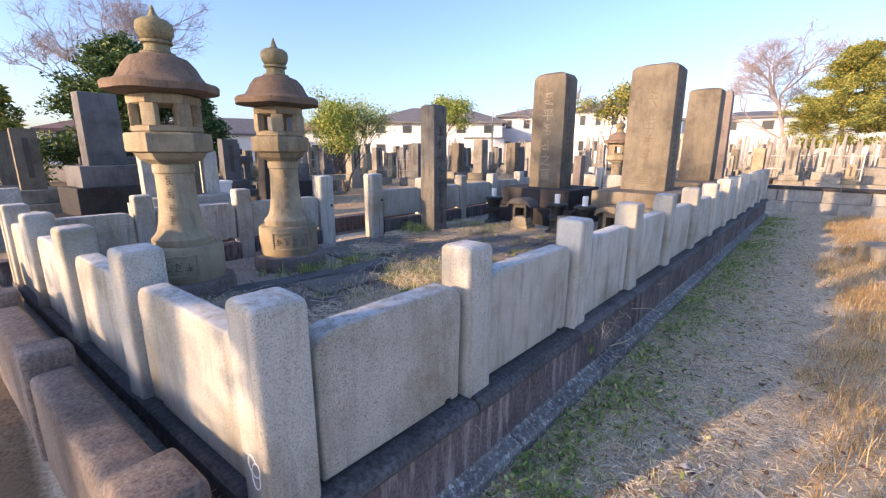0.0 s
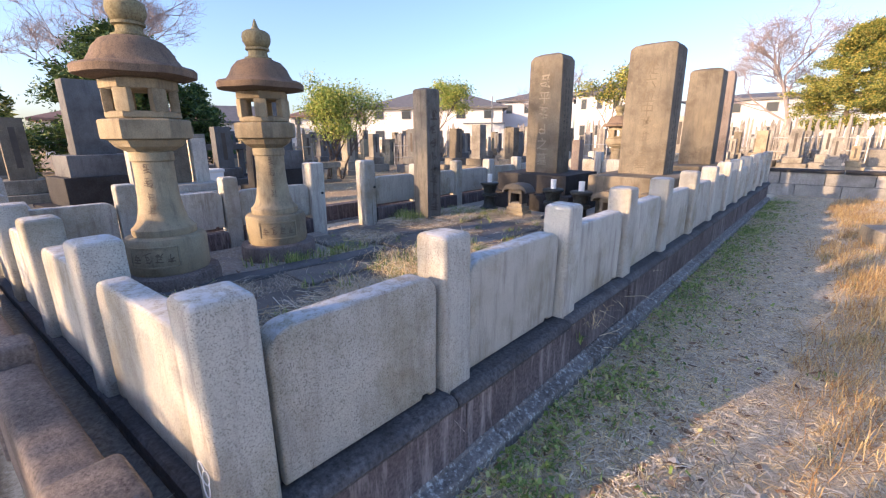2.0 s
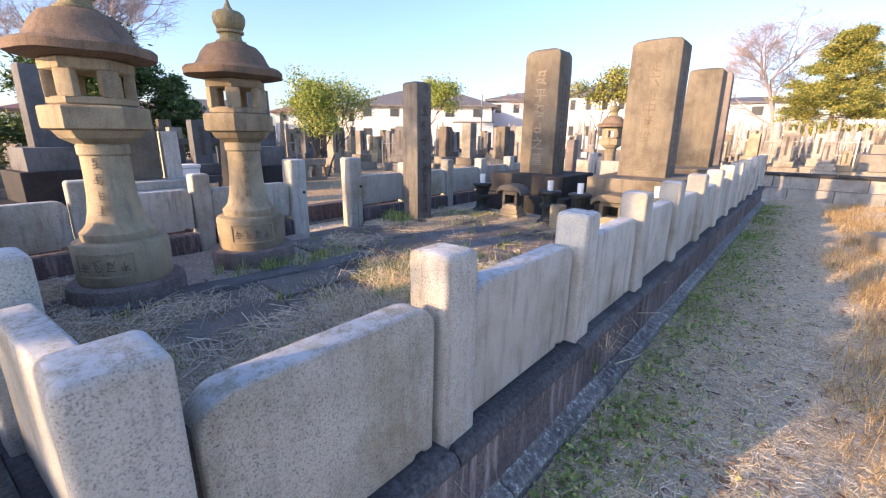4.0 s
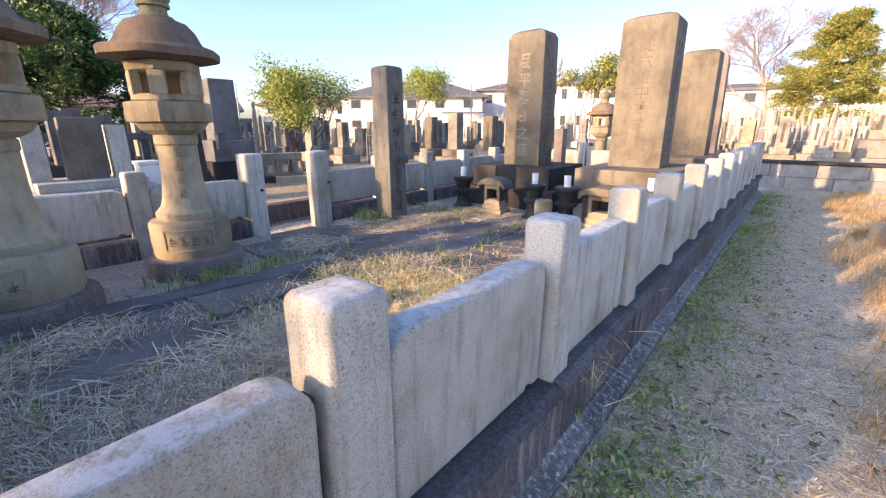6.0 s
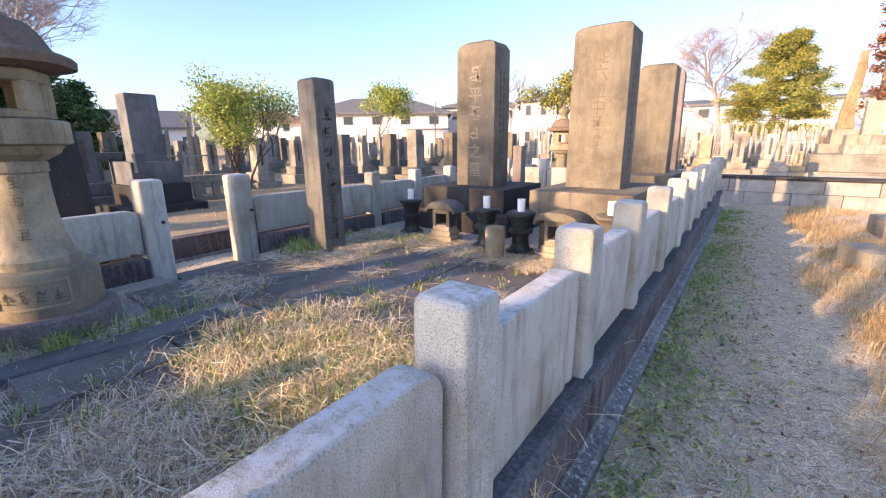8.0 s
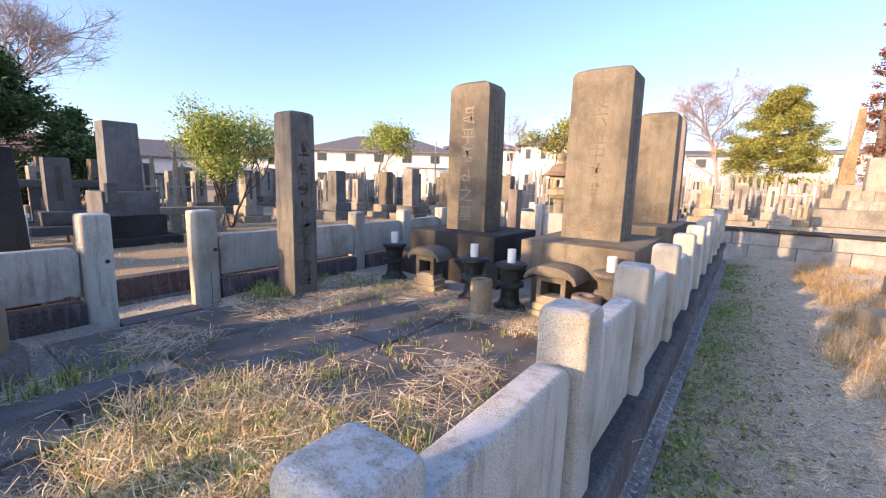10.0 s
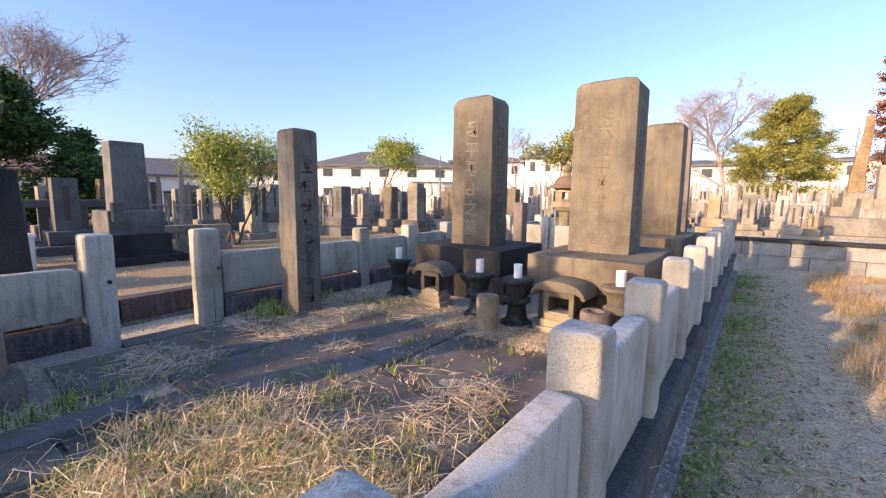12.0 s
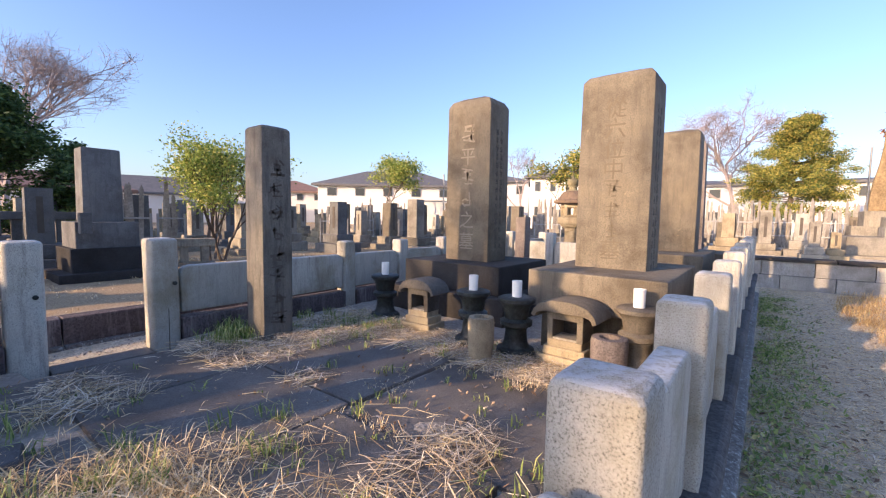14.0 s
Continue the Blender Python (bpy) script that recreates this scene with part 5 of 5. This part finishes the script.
tree(pose(-7.7, 5.65, 0.38), 4, 2.5, 0.03, 4, 0.36, 1.2, "bushy yellow-green shrub with several slender stems", LEAF_YELLOW, 15000, 0.055, 0.14, 6, 0.29, "shrub")
conifer(pose(-15.4, 3.3, 0.3), 8, 4.1, 5.6, 0.08, "broad dark evergreen tree behind the graves", LEAF_DARK, 46000, 0.11)
conifer(pose(-15.2, 5.2, 0.3), 18, 2.6, 2.2, 0.08, "dark evergreen tree behind the graves", LEAF_DARK, 14000, 0.10)
conifer(pose(-13.4, 0.2, 0.3), 9, 2.4, 1.5, 0.1, "small green evergreen beyond the graves", LEAF_PINE, 7000, 0.11)
conifer(pose(-14.8, -1.2, 0.3), 19, 1.9, 1.8, 0.1, "yellow-green clipped evergreen beyond the graves", LEAF_YELLOW, 6000, 0.11)
tree(pose(-28.4, 5.3, 0.3), 25, 14.5, 0.18, 6, 0.46, 0.25, "large bare winter tree with fine reddish twigs", first=0.205, twig=TWIG, thin=0.008, forks=(2, 2, 3), spray=4)
tree(pose(-17.4, 19.2, 0.3), 15, 4.2, 0.07, 4, 0.38, 0.7, "small yellow-green tree before the house", LEAF_YELLOW, 6000, 0.13, 0.24, 1, 0.36)
tree(pose(-9.9, 27.5, 0.3), 25, 5.0, 0.08, 4, 0.34, 0.9, "narrow dark green tree behind the memorial stone", LEAF_PINE, 5000, 0.16, 0.3, 1, 0.36)
conifer(pose(0.9, 29.6, 0.4), 16, 5.9, 5.4, 0.22, "large yellow-green conifer with bare lower trunk", LEAF_PINE, 90000, 0.085, 0.3, 0.52)
tree(pose(-1.4, 33.6, 0.4), 36, 13.0, 0.16, 6, 0.52, 0.2, "wide bare winter tree with fine reddish twigs", first=0.205, twig=TWIG, thin=0.008, forks=(2, 2, 3), spray=4)
tree(pose(-17.4, 37.0, 0.3), 61, 10.5, 0.12, 5, 0.45, 0.3, "bare winter tree among the far houses", first=0.24, twig=TWIG, thin=0.010, forks=(2, 2, 3), spray=3)
conifer(pose(5.1, 31.0, 0.4), 17, 10.5, 1.9, 0.15, "tall narrow rust-brown conifer", LEAF_RUST, 5000, 0.16)


# ---- houses beyond the graves ----
def house(m, w, d, eave, ridge, wall, roof, label, rows=2, cols=5, over=0.5, hip=True):
    t = thing("house", label, "house", m)
    part("wall", box(-w / 2, w / 2, -d / 2, d / 2, -0.3, eave, 0.0), wall, t)
    bm = bmesh.new()
    a, b = w / 2 + over, d / 2 + over
    rl = max(0.3, w / 2 - (d / 2 if hip else 0))
    lo = [bm.verts.new((x, y, eave - 0.12)) for x, y in ((-a, -b), (a, -b), (a, b), (-a, b))]
    ed = [bm.verts.new((x, y, eave + 0.06)) for x, y in ((-a, -b), (a, -b), (a, b), (-a, b))]
    r0, r1 = bm.verts.new((-rl, 0, ridge)), bm.verts.new((rl, 0, ridge))
    bm.faces.new(lo[::-1])
    for k in range(4):
        bm.faces.new((lo[k], lo[(k + 1) % 4], ed[(k + 1) % 4], ed[k]))
    for f in ((ed[0], ed[1], r1, r0), (ed[1], ed[2], r1), (ed[2], ed[3], r0, r1), (ed[3], ed[0], r0)):
        bm.faces.new(f)
    part("roof", bm, roof, t)
    for r in range(rows):
        for c in range(cols):
            x, z = -w / 2 + w * (c + 0.5) / cols, eave * (0.22 + 0.47 * r) + 0.2
            ww = w / cols * 0.15
            win = part("window", box(x - ww - 0.06, x + ww + 0.06, -d / 2 - 0.05, -d / 2 + 0.05, z - 0.06, z + eave * 0.17 + 0.06, 0.0), METAL, t)
            part("pane", box(x - ww, x + ww, -d / 2 - 0.07, -d / 2 + 0.03, z, z + eave * 0.17), GLASS, win)
    for s in (-1, 1):
        part("window", box(s * w / 2 - 0.05, s * w / 2 + 0.05, -0.5, 0.5, eave * 0.65, eave * 0.85), GLASS, t)
    return t


house(pose(-31.5, 34.5, 0.2, 0, 0, 38), 13.5, 8.0, 3.9, 5.6, WALLWHITE, ROOFTILE, "white two-storey house with grey hipped roof")
house(pose(-44, 30.0, 0.2, 0, 0, 50), 9, 7, 3.4, 4.8, WALLWHITE, ROOFBROWN, "white house with brown hipped roof")
house(pose(-14.2, 40.0, 0.2, 0, 0, 16), 6.5, 6, 4.6, 5.8, WALLWHITE, ROOFTILE, "tall white house with low grey roof")
house(pose(-26.0, 46.0, 0.2, 0, 0, 28), 8, 6, 5.0, 6.0, WALLBLUE, ROOFTILE, "pale grey house behind the shed", 2, 4)
house(pose(-38.0, 8.0, 0.2, 0, 0, 80), 9, 6, 2.4, 3.6, WALLWHITE, ROOFBROWN, "low white house with red-brown roof")
house(pose(-44.0, 17.0, 0.2, 0, 0, 70), 8, 6, 2.6, 4.2, WALLWHITE, ROOFTILE, "white gabled house with grey roof", 1, 4, 0.4, False)
house(pose(8.5, 46.5, 0.2, 0, 0, -8), 14, 8, 4.0, 4.5, WALLWHITE, ROOFTILE, "long white building with rows of windows", 2, 8, 0.3)
house(pose(-5.0, 48.0, 0.2, 0, 0, 4), 10, 8, 4.0, 4.7, WALLBLUE, ROOFTILE, "pale house behind the bare tree", 2, 4, 0.3)
shed = thing("shed", "plain white metal shed with flat roof", "shed", pose(-17.0, 23.6, 0.3, 0, 0, 38))
part("wall", box(-1.3, 1.3, -1.0, 1.0, -0.1, 1.85, 0.01), WALLWHITE, shed)
part("roof", box(-1.36, 1.36, -1.06, 1.06, 1.85, 1.93, 0.01), METAL, shed)
part("door", box(0.3, 1.1, -1.02, -0.99, 0.0, 1.6, 0.004), WALLBLUE, shed)
for x, y, h in ((-15.6, 22.6, 3.6), (-32.0, 16.0, 4.2), (5.2, 26.0, 5.0), (4.2, 33.0, 5.0)):
    p = thing("utility_pole", "thin grey utility pole", "pole", pose(x, y, 0.2))
    smooth(part("shaft", lathe([(0.06, -0.2), (0.045, h), (0.02, h + 0.02)], 10), METAL, p))


# trees behind the start of the walk, whose shade falls in flecks over the fence and the path
tree(pose(-1.75, -7.2, 0.0), 41, 4.6, 0.09, 4, 0.36, 0.6, "loose-crowned evergreen tree behind the path", LEAF_DARK, 2800, 0.12, 0.22, 1, 0.33)
tree(pose(-3.9, -7.0, 0.0), 43, 3.2, 0.06, 4, 0.42, 0.4, "low loose-crowned evergreen tree beyond the next plot", LEAF_DARK, 2300, 0.11, 0.20, 1, 0.33)

# unseen straight stems, added so that their shade falls on three fence posts
for x, seed, r in ((-3.88, 51, 0.125), (-4.26, 57, 0.07), (-4.55, 53, 0.125)):
    tree(pose(x, -9.0, 0.0), seed, 4.0, r, 4, 0.34, 0.8, "unseen slender bare tree added to shade a fence post", first=0.4, twig=BARK, thin=0.008, straight=5.2)
tree(pose(-8.3, -14.0, 0.0), 36, 13.0, 0.16, 5, 0.46, 0.25, "bare winter tree far behind the path", first=0.22, twig=BARK, thin=0.012)

tufts("dry_grass", "withered weeds rooted in the joints of the fence base", STRAW, rng, [(0.10, 0.98, 0.8), (0.10, 1.86, 1.1), (0.11, 1.90, 1.0), (0.10, 3.7, 0.9), (0.10, 2.8, 0.6), (0.1, 5.5, 0.7)], 12, 0.05, 0.075, 1.3, 0.003, path_floor)

wire = thing("wire_loop", "bent white wire caught at the foot of the corner post", "wire")
verts, faces, pts = [], [], []
for k in range(26):
    a = k * 0.55
    pts.append(Vector((-0.055 + 0.022 * math.cos(a) + 0.001 * k, -0.012 - 0.004 * math.sin(a * 0.7), 0.60 + 0.028 * math.sin(a) - 0.0022 * k)))
for a, b in zip(pts, pts[1:]):
    limb(verts, faces, a, b, 0.0016, 0.0016, 5)
mesh_part("wire", verts, faces, WHITEPLASTIC, wire)

litter("lane_gravel", "pale gravel chips strewn over the lane", PALECHIP, rng, 5000, lambda r: (r.uniform(-4.4, -3.65), r.uniform(-2, 8)), path_floor, 0.022, 0.012, 0.012)
